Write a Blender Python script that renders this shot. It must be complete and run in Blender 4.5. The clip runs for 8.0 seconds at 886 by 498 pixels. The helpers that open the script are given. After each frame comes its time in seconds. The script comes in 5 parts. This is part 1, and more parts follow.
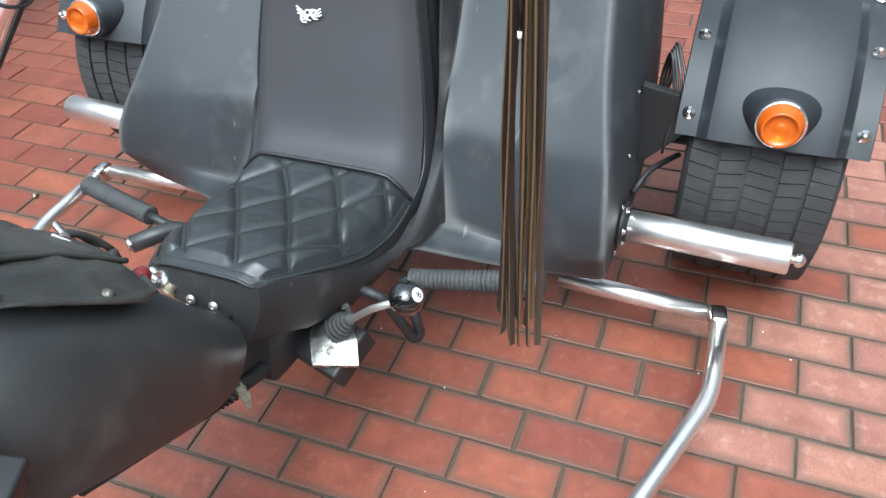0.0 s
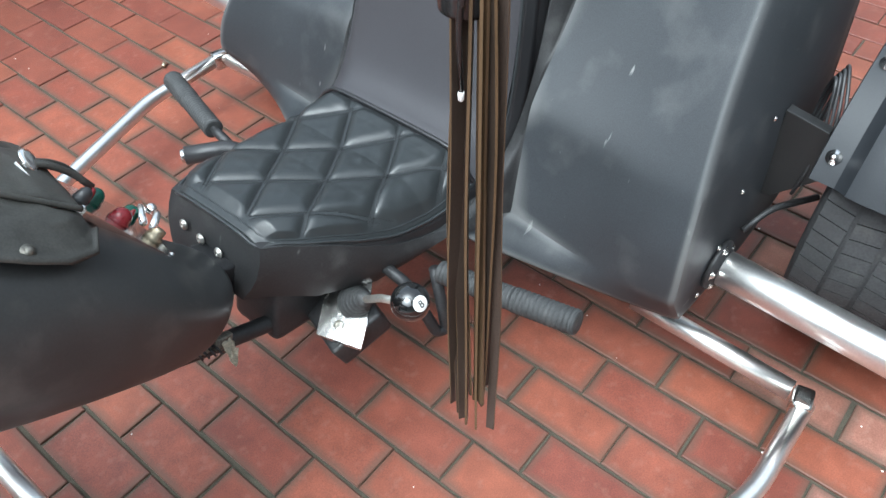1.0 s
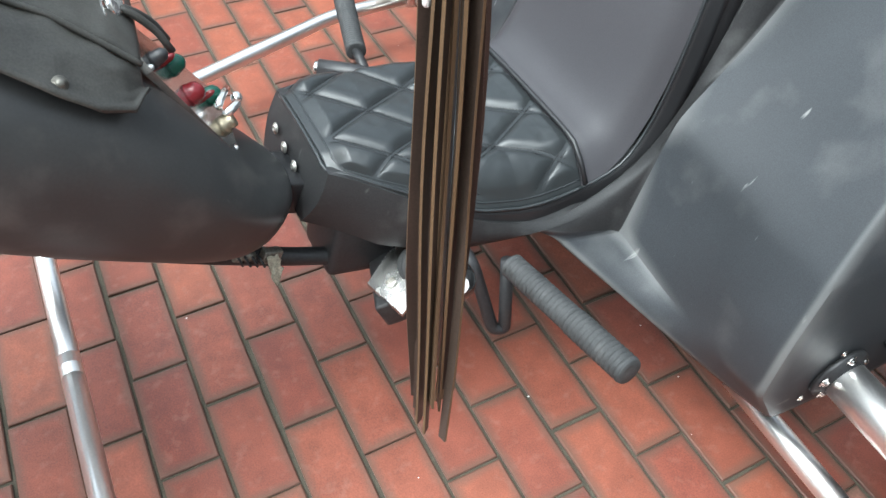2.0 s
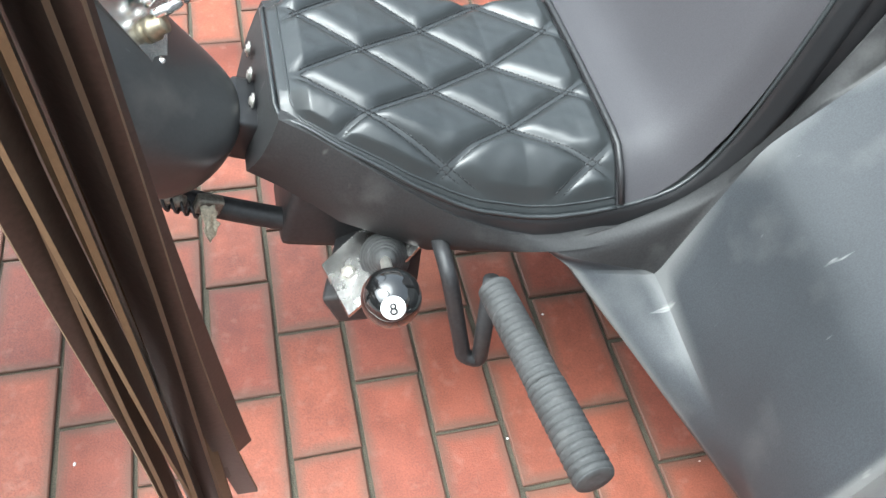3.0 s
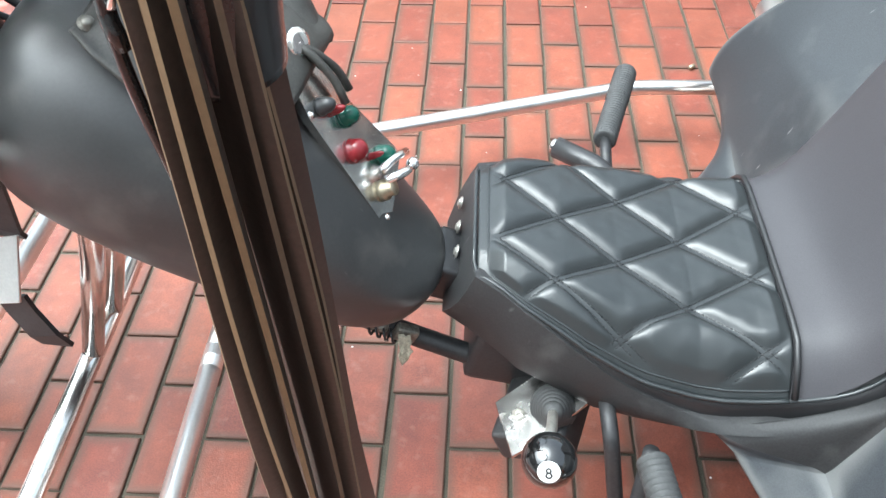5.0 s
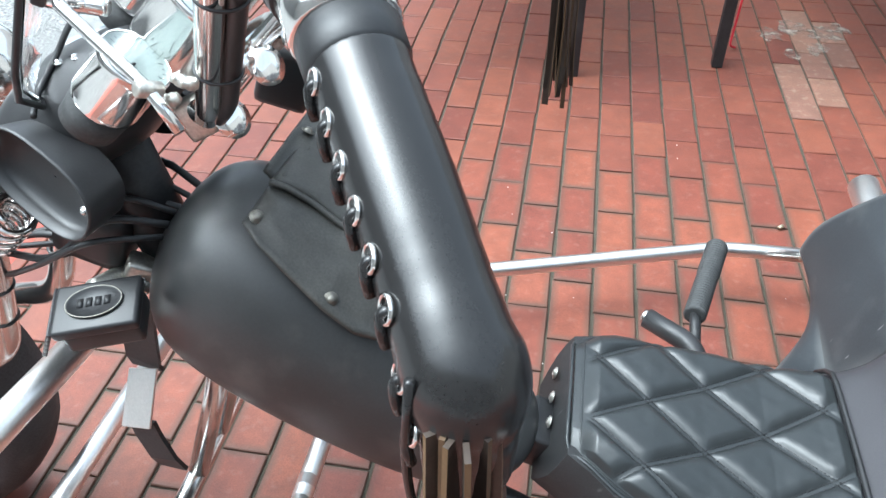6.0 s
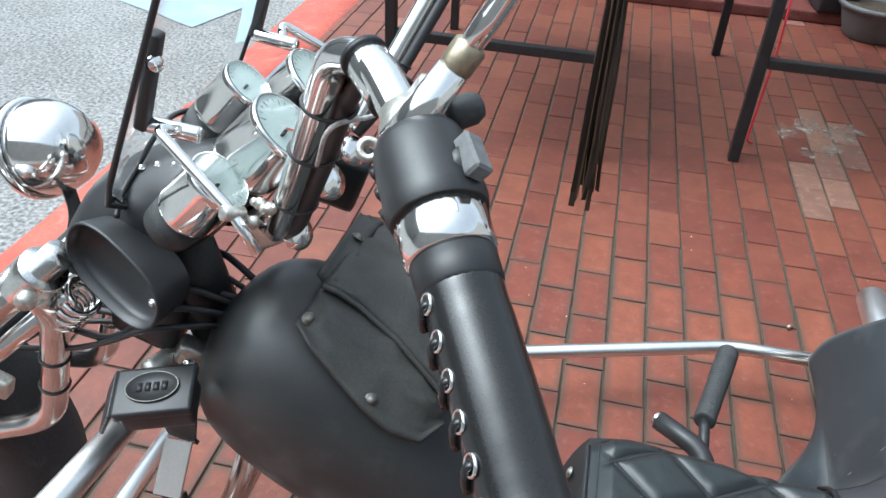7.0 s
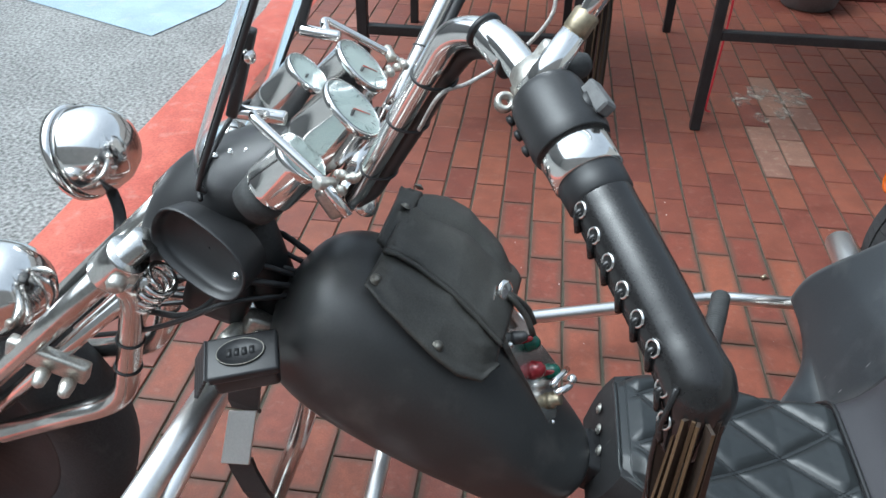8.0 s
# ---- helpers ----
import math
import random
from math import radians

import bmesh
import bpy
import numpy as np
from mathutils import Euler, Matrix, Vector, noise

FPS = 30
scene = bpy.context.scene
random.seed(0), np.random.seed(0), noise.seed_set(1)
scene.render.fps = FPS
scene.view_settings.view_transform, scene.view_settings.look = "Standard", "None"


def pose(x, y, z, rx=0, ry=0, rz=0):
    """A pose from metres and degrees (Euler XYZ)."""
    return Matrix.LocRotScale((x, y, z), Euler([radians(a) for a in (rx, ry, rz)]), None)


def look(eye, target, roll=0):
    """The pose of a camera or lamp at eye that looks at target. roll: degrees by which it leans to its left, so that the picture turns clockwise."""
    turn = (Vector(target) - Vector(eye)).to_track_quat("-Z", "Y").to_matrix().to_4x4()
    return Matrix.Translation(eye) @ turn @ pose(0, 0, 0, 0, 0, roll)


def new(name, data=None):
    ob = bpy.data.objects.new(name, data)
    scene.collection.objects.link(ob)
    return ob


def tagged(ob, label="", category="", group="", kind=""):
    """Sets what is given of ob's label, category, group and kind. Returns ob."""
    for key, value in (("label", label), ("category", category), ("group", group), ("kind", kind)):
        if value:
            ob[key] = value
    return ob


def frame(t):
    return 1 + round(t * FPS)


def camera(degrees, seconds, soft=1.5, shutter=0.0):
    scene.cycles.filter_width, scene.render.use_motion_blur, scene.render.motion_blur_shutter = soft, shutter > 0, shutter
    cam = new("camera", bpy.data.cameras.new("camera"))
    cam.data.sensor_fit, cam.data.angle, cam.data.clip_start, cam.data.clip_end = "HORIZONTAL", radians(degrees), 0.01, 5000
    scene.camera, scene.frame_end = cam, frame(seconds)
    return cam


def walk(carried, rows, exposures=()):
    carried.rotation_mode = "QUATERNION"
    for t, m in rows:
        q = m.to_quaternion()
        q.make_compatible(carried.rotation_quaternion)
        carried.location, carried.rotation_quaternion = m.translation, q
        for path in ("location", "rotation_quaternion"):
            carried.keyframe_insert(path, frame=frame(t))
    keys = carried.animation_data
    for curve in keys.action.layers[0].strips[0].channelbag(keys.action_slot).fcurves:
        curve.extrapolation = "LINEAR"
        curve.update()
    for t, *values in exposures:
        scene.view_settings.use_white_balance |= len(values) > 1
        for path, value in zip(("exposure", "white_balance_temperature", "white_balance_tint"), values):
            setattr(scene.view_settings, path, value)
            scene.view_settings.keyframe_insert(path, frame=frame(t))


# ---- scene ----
cam = camera(59.8, 8.0)
PATH = [
    (0, (-0.721, -0.528, 1.259), (0.667, 0.052, -0.059), -3.7),
    (0.5, (-0.574, -0.572, 1.242), (0.681, 0.105, -0.159), -2.2),
    (0.6, (-0.532, -0.582, 1.242), (0.676, 0.119, -0.191), -0.9),
    (1, (-0.442, -0.605, 1.25), (0.581, 0.27, -0.229), -1.7),
    (1.2, (-0.4, -0.645, 1.251), (0.452, 0.359, -0.254), -3.4),
    (2.3, (-0.24, -0.653, 1.102), (0.412, 0.51, -0.389), 4.1),
    (2.5, (-0.191, -0.617, 1.069), (0.479, 0.529, -0.427), 5.7),
    (3, (-0.078, -0.524, 1.013), (0.332, 0.631, -0.567), 8.4),
    (3.5, (-0.043, -0.498, 1.006), (0.152, 0.685, -0.595), 6.4),
    (4, (-0.037, -0.503, 0.995), (0.062, 0.667, -0.625), 5.0),
    (4.5, (-0.045, -0.515, 1.039), (-0.026, 0.753, -0.508), 1.9),
    (4.7, (-0.052, -0.519, 1.075), (-0.076, 0.793, -0.434), 0.3),
    (5.8, (-0.103, -0.52, 1.223), (-0.338, 0.974, -0.087), -0.5),
    (6, (-0.108, -0.518, 1.245), (-0.385, 1.0, -0.026), -0.5),
    (6.5, (-0.123, -0.531, 1.293), (-0.441, 1.031, 0.085), 0.6),
    (7, (-0.142, -0.537, 1.336), (-0.453, 1.058, 0.17), 3.1),
    (7.5, (-0.17, -0.572, 1.352), (-0.452, 1.039, 0.202), 2.5),
    (8, (-0.232, -0.666, 1.361), (-0.428, 0.942, 0.189), 1.0),
]
EXPOSURE = [(0, 1.59), (1.0, 1.54), (2.5, 2.08), (3.0, 2.33), (3.5, 2.33), (4.0, 2.19), (4.5, 2.3), (6.0, 1.8), (6.5, 1.5), (7.0, 1.2), (7.5, 0.94), (8.0, 0.93)]
walk(cam, [(t, look(eye, target, roll)) for t, eye, target, roll in PATH], [(t, stops, 5600 if t < 2 else 5850 if t < 5 else 5550, 0) for t, stops in EXPOSURE])

# ---- world and light ----
world = bpy.data.worlds.new("overcast_sky")
scene.world = world
world.use_nodes = True
wn = world.node_tree
sky = wn.nodes.new("ShaderNodeTexSky")
sky.sky_type, sky.sun_disc = "NISHITA", False
sky.sun_elevation, sky.sun_rotation = radians(62), radians(-95)
sky.air_density, sky.dust_density, sky.ozone_density = 1.0, 8.0, 1.0
pale = wn.nodes.new("ShaderNodeHueSaturation")
pale.inputs["Saturation"].default_value = 0.3
wn.links.new(sky.outputs[0], pale.inputs["Color"])
wn.links.new(pale.outputs[0], wn.nodes["Background"].inputs[0])
wn.nodes["Background"].inputs[1].default_value = 0.15
sun = new("sun", bpy.data.lights.new("sun", "SUN"))
sun.data.energy, sun.data.angle, sun.data.color = 0.35, radians(60), (1.0, 0.98, 0.96)
sun.matrix_world = look((-3.18, -0.28, 6), (0, 0, 0))


# ---- materials ----
def material(name, colour, rough=0.5, metal=0.0, vary=0.15, scale=20.0, fine=300.0, bump=0.1, depth=0.002, coat=0.0,
             second=None, spread=0.5, island=0.0, random_obj=0.0, speck=0.0, speck_colour=(0.5, 0.48, 0.45), spec=0.5, rough_vary=0.12, worn_edges=0.0, scratch=0.0, fine_vary=0.0, piece=None, grime=(0.072, 0.048, 0.034)):
    """A surface with a broad and a fine variation, relief and an optional second tone or dusty specks."""
    m = bpy.data.materials.new(name)
    m.use_nodes = True
    t, out = m.node_tree, m.node_tree.nodes["Principled BSDF"]
    n = t.nodes.new
    co = n("ShaderNodeTexCoord")
    vec = co.outputs["Object"]
    if piece:
        own, shift, comb = n("ShaderNodeObjectInfo"), n("ShaderNodeVectorMath"), n("ShaderNodeMath")
        comb.operation, comb.inputs[1].default_value = "MULTIPLY", 83.0
        t.links.new(own.outputs["Random"], comb.inputs[0])
        t.links.new(vec, shift.inputs[0])
        t.links.new(comb.outputs[0], shift.inputs[1])
        vec = shift.outputs[0]
    broad, grain = n("ShaderNodeTexNoise"), n("ShaderNodeTexNoise")
    broad.inputs["Scale"].default_value, broad.inputs["Detail"].default_value = scale, 5
    grain.inputs["Scale"].default_value, grain.inputs["Detail"].default_value = fine, 3
    t.links.new(vec, broad.inputs["Vector"])
    t.links.new(vec, grain.inputs["Vector"])
    mix = n("ShaderNodeMix")
    mix.data_type = "RGBA"
    dark = [c * (1 - vary) for c in colour]
    light = list(second) if second else [min(1, c * (1 + vary)) for c in colour]
    mix.inputs[6].default_value, mix.inputs[7].default_value = (*dark, 1), (*light, 1)
    ramp = n("ShaderNodeMapRange")
    ramp.inputs[1].default_value, ramp.inputs[2].default_value = 0.5 - spread / 2, 0.5 + spread / 2
    t.links.new(broad.outputs[0], ramp.inputs[0])
    t.links.new(ramp.outputs[0], mix.inputs[0])
    last = mix.outputs[2]
    hsv = n("ShaderNodeHueSaturation")
    val = n("ShaderNodeMapRange")
    val.inputs[1].default_value, val.inputs[2].default_value = 0.3, 0.7
    val.inputs[3].default_value, val.inputs[4].default_value = 1 - (fine_vary or vary), 1 + (fine_vary or vary)
    t.links.new(grain.outputs[0], val.inputs[0])
    value = val.outputs[0]
    for amount, kind, socket in ((island, "ShaderNodeNewGeometry", "Random Per Island"), (random_obj, "ShaderNodeObjectInfo", "Random")):
        if amount:
            src, one, mul = n(kind), n("ShaderNodeMapRange"), n("ShaderNodeMath")
            one.inputs[3].default_value, one.inputs[4].default_value = 1 - amount, 1 + amount
            mul.operation = "MULTIPLY"
            t.links.new(src.outputs[socket], one.inputs[0])
            t.links.new(value, mul.inputs[0])
            t.links.new(one.outputs[0], mul.inputs[1])
            value = mul.outputs[0]
            hue = n("ShaderNodeMapRange")
            hue.inputs[3].default_value, hue.inputs[4].default_value = 0.496, 0.505
            t.links.new(src.outputs[socket], hue.inputs[0])
            t.links.new(hue.outputs[0], hsv.inputs["Hue"])
    t.links.new(last, hsv.inputs["Color"])
    t.links.new(value, hsv.inputs["Value"])
    last = hsv.outputs[0]
    if speck:
        sp, cut, over = n("ShaderNodeTexNoise"), n("ShaderNodeMapRange"), n("ShaderNodeMix")
        sp.inputs["Scale"].default_value, sp.inputs["Detail"].default_value = scale * 2.3, 8
        cut.inputs[1].default_value, cut.inputs[2].default_value, cut.inputs[4].default_value = 0.56, 0.74, speck
        over.data_type = "RGBA"
        over.inputs[7].default_value = (*speck_colour, 1)
        t.links.new(vec, sp.inputs["Vector"])
        t.links.new(sp.outputs[0], cut.inputs[0])
        t.links.new(cut.outputs[0], over.inputs[0])
        t.links.new(last, over.inputs[6])
        last = over.outputs[2]
    if piece:
        sep, gap, wob, cut, over = n("ShaderNodeSeparateXYZ"), n("ShaderNodeMath"), n("ShaderNodeMath"), n("ShaderNodeMapRange"), n("ShaderNodeMix")
        t.links.new(co.outputs["Object"], sep.inputs[0])
        sides = []
        for axis, half in zip((0, 1), piece):
            a, d = n("ShaderNodeMath"), n("ShaderNodeMath")
            a.operation, d.operation, d.inputs[0].default_value = "ABSOLUTE", "SUBTRACT", half
            t.links.new(sep.outputs[axis], a.inputs[0])
            t.links.new(a.outputs[0], d.inputs[1])
            sides.append(d.outputs[0])
        gap.operation, wob.operation, wob.inputs[1].default_value = "MINIMUM", "MULTIPLY_ADD", -0.026
        t.links.new(sides[0], gap.inputs[0])
        t.links.new(sides[1], gap.inputs[1])
        t.links.new(broad.outputs[0], wob.inputs[0])
        t.links.new(gap.outputs[0], wob.inputs[2])
        cut.inputs[1].default_value, cut.inputs[2].default_value = -0.012, 0.004
        cut.inputs[3].default_value, cut.inputs[4].default_value = 0.68, 0.0
        over.data_type = "RGBA"
        over.inputs[7].default_value = (*grime, 1)
        t.links.new(wob.outputs[0], cut.inputs[0])
        t.links.new(cut.outputs[0], over.inputs[0])
        t.links.new(last, over.inputs[6])
        last = over.outputs[2]
    if scratch:
        mp, sn, cut, over = n("ShaderNodeMapping"), n("ShaderNodeTexNoise"), n("ShaderNodeMapRange"), n("ShaderNodeMix")
        mp.inputs["Scale"].default_value, mp.inputs["Rotation"].default_value = (14, 90, 22), (0.4, 0.7, 0.3)
        sn.inputs["Scale"].default_value, sn.inputs["Detail"].default_value = 1.0, 2
        cut.inputs[1].default_value, cut.inputs[2].default_value, cut.inputs[4].default_value = 0.73, 0.80, scratch
        over.data_type = "RGBA"
        over.inputs[7].default_value = (0.22, 0.22, 0.21, 1)
        t.links.new(vec, mp.inputs["Vector"])
        t.links.new(mp.outputs[0], sn.inputs["Vector"])
        t.links.new(sn.outputs[0], cut.inputs[0])
        t.links.new(cut.outputs[0], over.inputs[0])
        t.links.new(last, over.inputs[6])
        last = over.outputs[2]
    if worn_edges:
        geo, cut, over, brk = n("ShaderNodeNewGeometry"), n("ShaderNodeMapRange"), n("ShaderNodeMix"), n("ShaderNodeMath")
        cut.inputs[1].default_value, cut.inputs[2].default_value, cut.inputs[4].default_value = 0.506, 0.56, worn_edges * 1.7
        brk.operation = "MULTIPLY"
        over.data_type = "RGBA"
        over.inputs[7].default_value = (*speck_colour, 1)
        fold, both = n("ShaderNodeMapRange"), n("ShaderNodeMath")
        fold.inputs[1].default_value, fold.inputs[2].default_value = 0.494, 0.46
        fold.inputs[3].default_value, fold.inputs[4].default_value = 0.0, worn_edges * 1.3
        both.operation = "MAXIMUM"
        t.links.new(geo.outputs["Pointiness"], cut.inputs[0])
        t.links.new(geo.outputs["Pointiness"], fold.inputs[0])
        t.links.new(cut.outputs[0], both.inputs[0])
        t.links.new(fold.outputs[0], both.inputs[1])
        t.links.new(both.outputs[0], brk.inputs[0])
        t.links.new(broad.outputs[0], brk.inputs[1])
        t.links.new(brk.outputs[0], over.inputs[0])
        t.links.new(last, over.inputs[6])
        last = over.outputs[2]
    t.links.new(last, out.inputs["Base Color"])
    rr = n("ShaderNodeMapRange")
    rr.inputs[3].default_value, rr.inputs[4].default_value = max(0.02, rough - rough_vary), min(1, rough + rough_vary)
    t.links.new(broad.outputs[0], rr.inputs[0])
    t.links.new(rr.outputs[0], out.inputs["Roughness"])
    out.inputs["Metallic"].default_value = metal
    out.inputs["Coat Weight"].default_value = coat
    out.inputs["Specular IOR Level"].default_value = spec
    if bump:
        b = n("ShaderNodeBump")
        b.inputs["Strength"].default_value, b.inputs["Distance"].default_value = bump, depth
        t.links.new(grain.outputs[0], b.inputs["Height"])
        t.links.new(b.outputs[0], out.inputs["Normal"])
    return m


def clear(name, tint, rough=0.0, weight=1.0):
    m = bpy.data.materials.new(name)
    m.use_nodes = True
    p = m.node_tree.nodes["Principled BSDF"]
    p.inputs["Base Color"].default_value = (*tint, 1)
    p.inputs["Transmission Weight"].default_value, p.inputs["Roughness"].default_value = weight, rough
    p.inputs["IOR"].default_value = 1.45
    return m


BRICK = material("red_paver", (0.166, 0.0445, 0.0265), 0.54, vary=0.2, scale=22, fine=420, bump=0.35, depth=0.0015, second=(0.212, 0.060, 0.035),
                 random_obj=0.17, speck=0.35, speck_colour=(0.25, 0.13, 0.095), spec=0.42, piece=(0.0465, 0.0965))
BRICK_FAR = material("red_paver_joined", (0.143, 0.0405, 0.0255), 0.5, vary=0.2, scale=14, fine=420, bump=0.3, depth=0.0015, second=(0.184, 0.054, 0.033),
                     island=0.17, speck=0.35, speck_colour=(0.22, 0.11, 0.08), spec=0.44)
PALE = material("pale_paver", (0.165, 0.080, 0.056), 0.75, vary=0.2, scale=18, fine=300, bump=0.3, island=0.15, speck=0.4, speck_colour=(0.33, 0.26, 0.2))
CEMENT = material("cement_smear", (0.26, 0.21, 0.175), 0.9, vary=0.3, scale=25, fine=200, bump=0.4, depth=0.003)
ct = CEMENT.node_tree
thin, cut_, where = ct.nodes.new("ShaderNodeTexNoise"), ct.nodes.new("ShaderNodeMapRange"), ct.nodes.new("ShaderNodeTexCoord")
thin.inputs["Scale"].default_value, thin.inputs["Detail"].default_value = 26, 6
cut_.inputs[1].default_value, cut_.inputs[2].default_value = 0.40, 0.68
ct.links.new(where.outputs["Object"], thin.inputs["Vector"])
ct.links.new(thin.outputs[0], cut_.inputs[0])
ct.links.new(cut_.outputs[0], ct.nodes["Principled BSDF"].inputs["Alpha"])
JOINT = material("mossy_joint_sand", (0.062, 0.053, 0.036), 0.95, vary=0.35, scale=22, fine=500, bump=0.6, depth=0.003, second=(0.08, 0.07, 0.05))
ASPHALT = material("asphalt", (0.225, 0.222, 0.214), 0.9, vary=0.2, scale=2.5, fine=65, bump=1.0, depth=0.012, second=(0.26, 0.257, 0.248), fine_vary=0.6, speck=0.2, speck_colour=(0.42, 0.41, 0.39))
KERB = material("red_painted_kerb", (0.42, 0.07, 0.045), 0.6, vary=0.2, scale=7, fine=120, bump=0.4, depth=0.003, second=(0.5, 0.12, 0.08), speck=0.35, speck_colour=(0.5, 0.3, 0.26))
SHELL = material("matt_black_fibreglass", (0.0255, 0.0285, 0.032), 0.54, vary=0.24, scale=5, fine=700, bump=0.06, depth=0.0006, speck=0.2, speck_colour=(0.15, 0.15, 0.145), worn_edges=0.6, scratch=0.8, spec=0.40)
TANK = material("satin_black_tank_paint", (0.028, 0.0285, 0.0285), 0.42, vary=0.3, scale=7, fine=300, fine_vary=0.08, bump=0.035, depth=0.0008, speck=0.3, speck_colour=(0.12, 0.11, 0.1), scratch=0.4)
LEATHER = material("black_quilted_leatherette", (0.0205, 0.0232, 0.0242), 0.36, vary=0.1, scale=9, fine=900, bump=0.12, depth=0.0005)
VINYL = material("smooth_black_vinyl", (0.044, 0.0425, 0.0465), 0.56, vary=0.12, scale=4, fine=900, bump=0.08, depth=0.0004, spec=0.24)
POUCH = material("worn_black_leather", (0.036, 0.0345, 0.030), 0.55, vary=0.25, scale=10, fine=400, bump=0.25, depth=0.001, speck=0.2, speck_colour=(0.09, 0.085, 0.075))
SLEEVE = material("smooth_black_leather", (0.015, 0.0145, 0.0145), 0.22, vary=0.1, scale=12, fine=600, bump=0)
BAND = material("dull_black_trim", (0.014, 0.014, 0.015), 0.45, vary=0.15, scale=12, fine=600, bump=0.1, depth=0.0005)
PEWTER = material("dull_pewter", (0.2, 0.19, 0.165), 0.5, 0.8, vary=0.2, scale=30, bump=0)
GRIMY = material("grimy_alloy", (0.2, 0.185, 0.155), 0.6, 0.6, vary=0.35, scale=60, fine=300, bump=0.2, speck=0.5, speck_colour=(0.05, 0.045, 0.035))
RAG = material("greyish_tape", (0.27, 0.25, 0.19), 0.85, vary=0.3, scale=60, fine=300, bump=0.2)
STRAND = material("dark_brown_leather_strip", (0.03, 0.021, 0.016), 0.42, vary=0.2, scale=14, fine=500, bump=0.15, depth=0.0006, random_obj=0.35)
WEATHERED = material("weathered_paver", (0.215, 0.082, 0.058), 0.8, vary=0.2, scale=16, fine=380, bump=0.35, depth=0.0015, second=(0.26, 0.118, 0.088), random_obj=0.1, speck=0.4, speck_colour=(0.38, 0.25, 0.2), piece=(0.046, 0.096))
WEATHERED_FAR = material("weathered_paver_joined", (0.215, 0.082, 0.058), 0.8, vary=0.2, scale=16, fine=380, bump=0.35, depth=0.0015, second=(0.26, 0.118, 0.088), island=0.1, speck=0.4, speck_colour=(0.38, 0.25, 0.2))
PLATED = material("scratched_steel_plate", (0.62, 0.61, 0.59), 0.25, 1.0, vary=0.12, scale=60, fine=160, bump=0.25, depth=0.001, speck=0.25, speck_colour=(0.25, 0.23, 0.2))
STRAND_TAN = material("tan_cut_leather", (0.085, 0.05, 0.024), 0.6, vary=0.1, scale=14, fine=500, bump=0.1, depth=0.0005, random_obj=0.3)
CHROME = material("chrome", (0.88, 0.865, 0.84), 0.12, 1.0, vary=0.03, scale=15, fine=300, bump=0, speck=0.05, rough_vary=0.05)
BRIGHT = material("bright_steel_tube", (0.90, 0.885, 0.86), 0.33, 1.0, vary=0.04, scale=15, fine=300, bump=0, speck=0.06, rough_vary=0.06)
CHROME_WORN = material("worn_chrome", (0.7, 0.69, 0.66), 0.2, 1.0, vary=0.12, scale=30, fine=300, bump=0.04, depth=0.0004, speck=0.3, speck_colour=(0.3, 0.28, 0.25))
ALLOY = material("cast_alloy", (0.55, 0.53, 0.48), 0.42, 0.9, vary=0.15, scale=25, fine=300, bump=0.15, depth=0.0006)
BRASS = material("brass_collar", (0.36, 0.31, 0.22), 0.45, 0.9, vary=0.15, scale=30)
STEEL = material("black_painted_steel", (0.02, 0.02, 0.021), 0.5, 0.2, vary=0.25, scale=15, fine=200, bump=0.1, speck=0.1, speck_colour=(0.1, 0.08, 0.06))
PLASTIC = material("black_plastic", (0.022, 0.022, 0.023), 0.42, vary=0.12, scale=15, fine=500, bump=0.08, depth=0.0005)
RUBBER = material("grey_black_rubber", (0.036, 0.037, 0.037), 0.7, vary=0.2, scale=25, fine=300, bump=0.15, speck=0.2, speck_colour=(0.13, 0.125, 0.12))
TYRE = material("tyre_rubber", (0.026, 0.026, 0.027), 0.75, vary=0.25, scale=12, fine=250, bump=0.3, speck=0.25, speck_colour=(0.1, 0.095, 0.085))
GLOSS = material("glossy_black_ball", (0.004, 0.004, 0.004), 0.08, vary=0.05, bump=0, coat=1.0, rough_vary=0.03)
WHITE = material("white_enamel", (0.75, 0.74, 0.71), 0.35, vary=0.05, scale=40, bump=0)
BLACK = material("black_ink", (0.01, 0.01, 0.01), 0.5, bump=0)
THREAD = material("grey_black_thread", (0.011, 0.011, 0.012), 0.6, vary=0.2, bump=0)
AMBER = clear("amber_lens", (0.62, 0.125, 0.006), 0.1, 0.45)
GREEN = clear("green_lens", (0.01, 0.09, 0.06), 0.15, 0.25)
RED = clear("red_lens", (0.2, 0.015, 0.02), 0.15, 0.25)
PANE = clear("clear_acrylic", (0.98, 0.99, 0.99), 0.0, 1.0)
SCREEN = clear("thin_clear_acrylic", (0.985, 0.985, 0.98), 0.02, 1.0)
SCREEN.node_tree.nodes["Principled BSDF"].inputs["IOR"].default_value = 1.1
DIAL = material("pale_dial", (0.42, 0.49, 0.46), 0.4, vary=0.05, scale=60, bump=0)
NEEDLE = material("red_needle", (0.6, 0.06, 0.02), 0.4, bump=0)
SILVER = material("silver_print", (0.7, 0.7, 0.68), 0.5, vary=0.1, bump=0)
CABLE = material("braided_white_cable", (0.42, 0.40, 0.37), 0.5, vary=0.25, scale=200, bump=0.3)
LEDGE = material("dull_red_ledge_paint", (0.13, 0.035, 0.028), 0.6, vary=0.25, scale=7, fine=120, bump=0.4, depth=0.003, speck=0.3, speck_colour=(0.2, 0.12, 0.1))
POT = material("grey_plastic_pot", (0.13, 0.13, 0.13), 0.6, vary=0.2, scale=12, fine=200, bump=0.2)
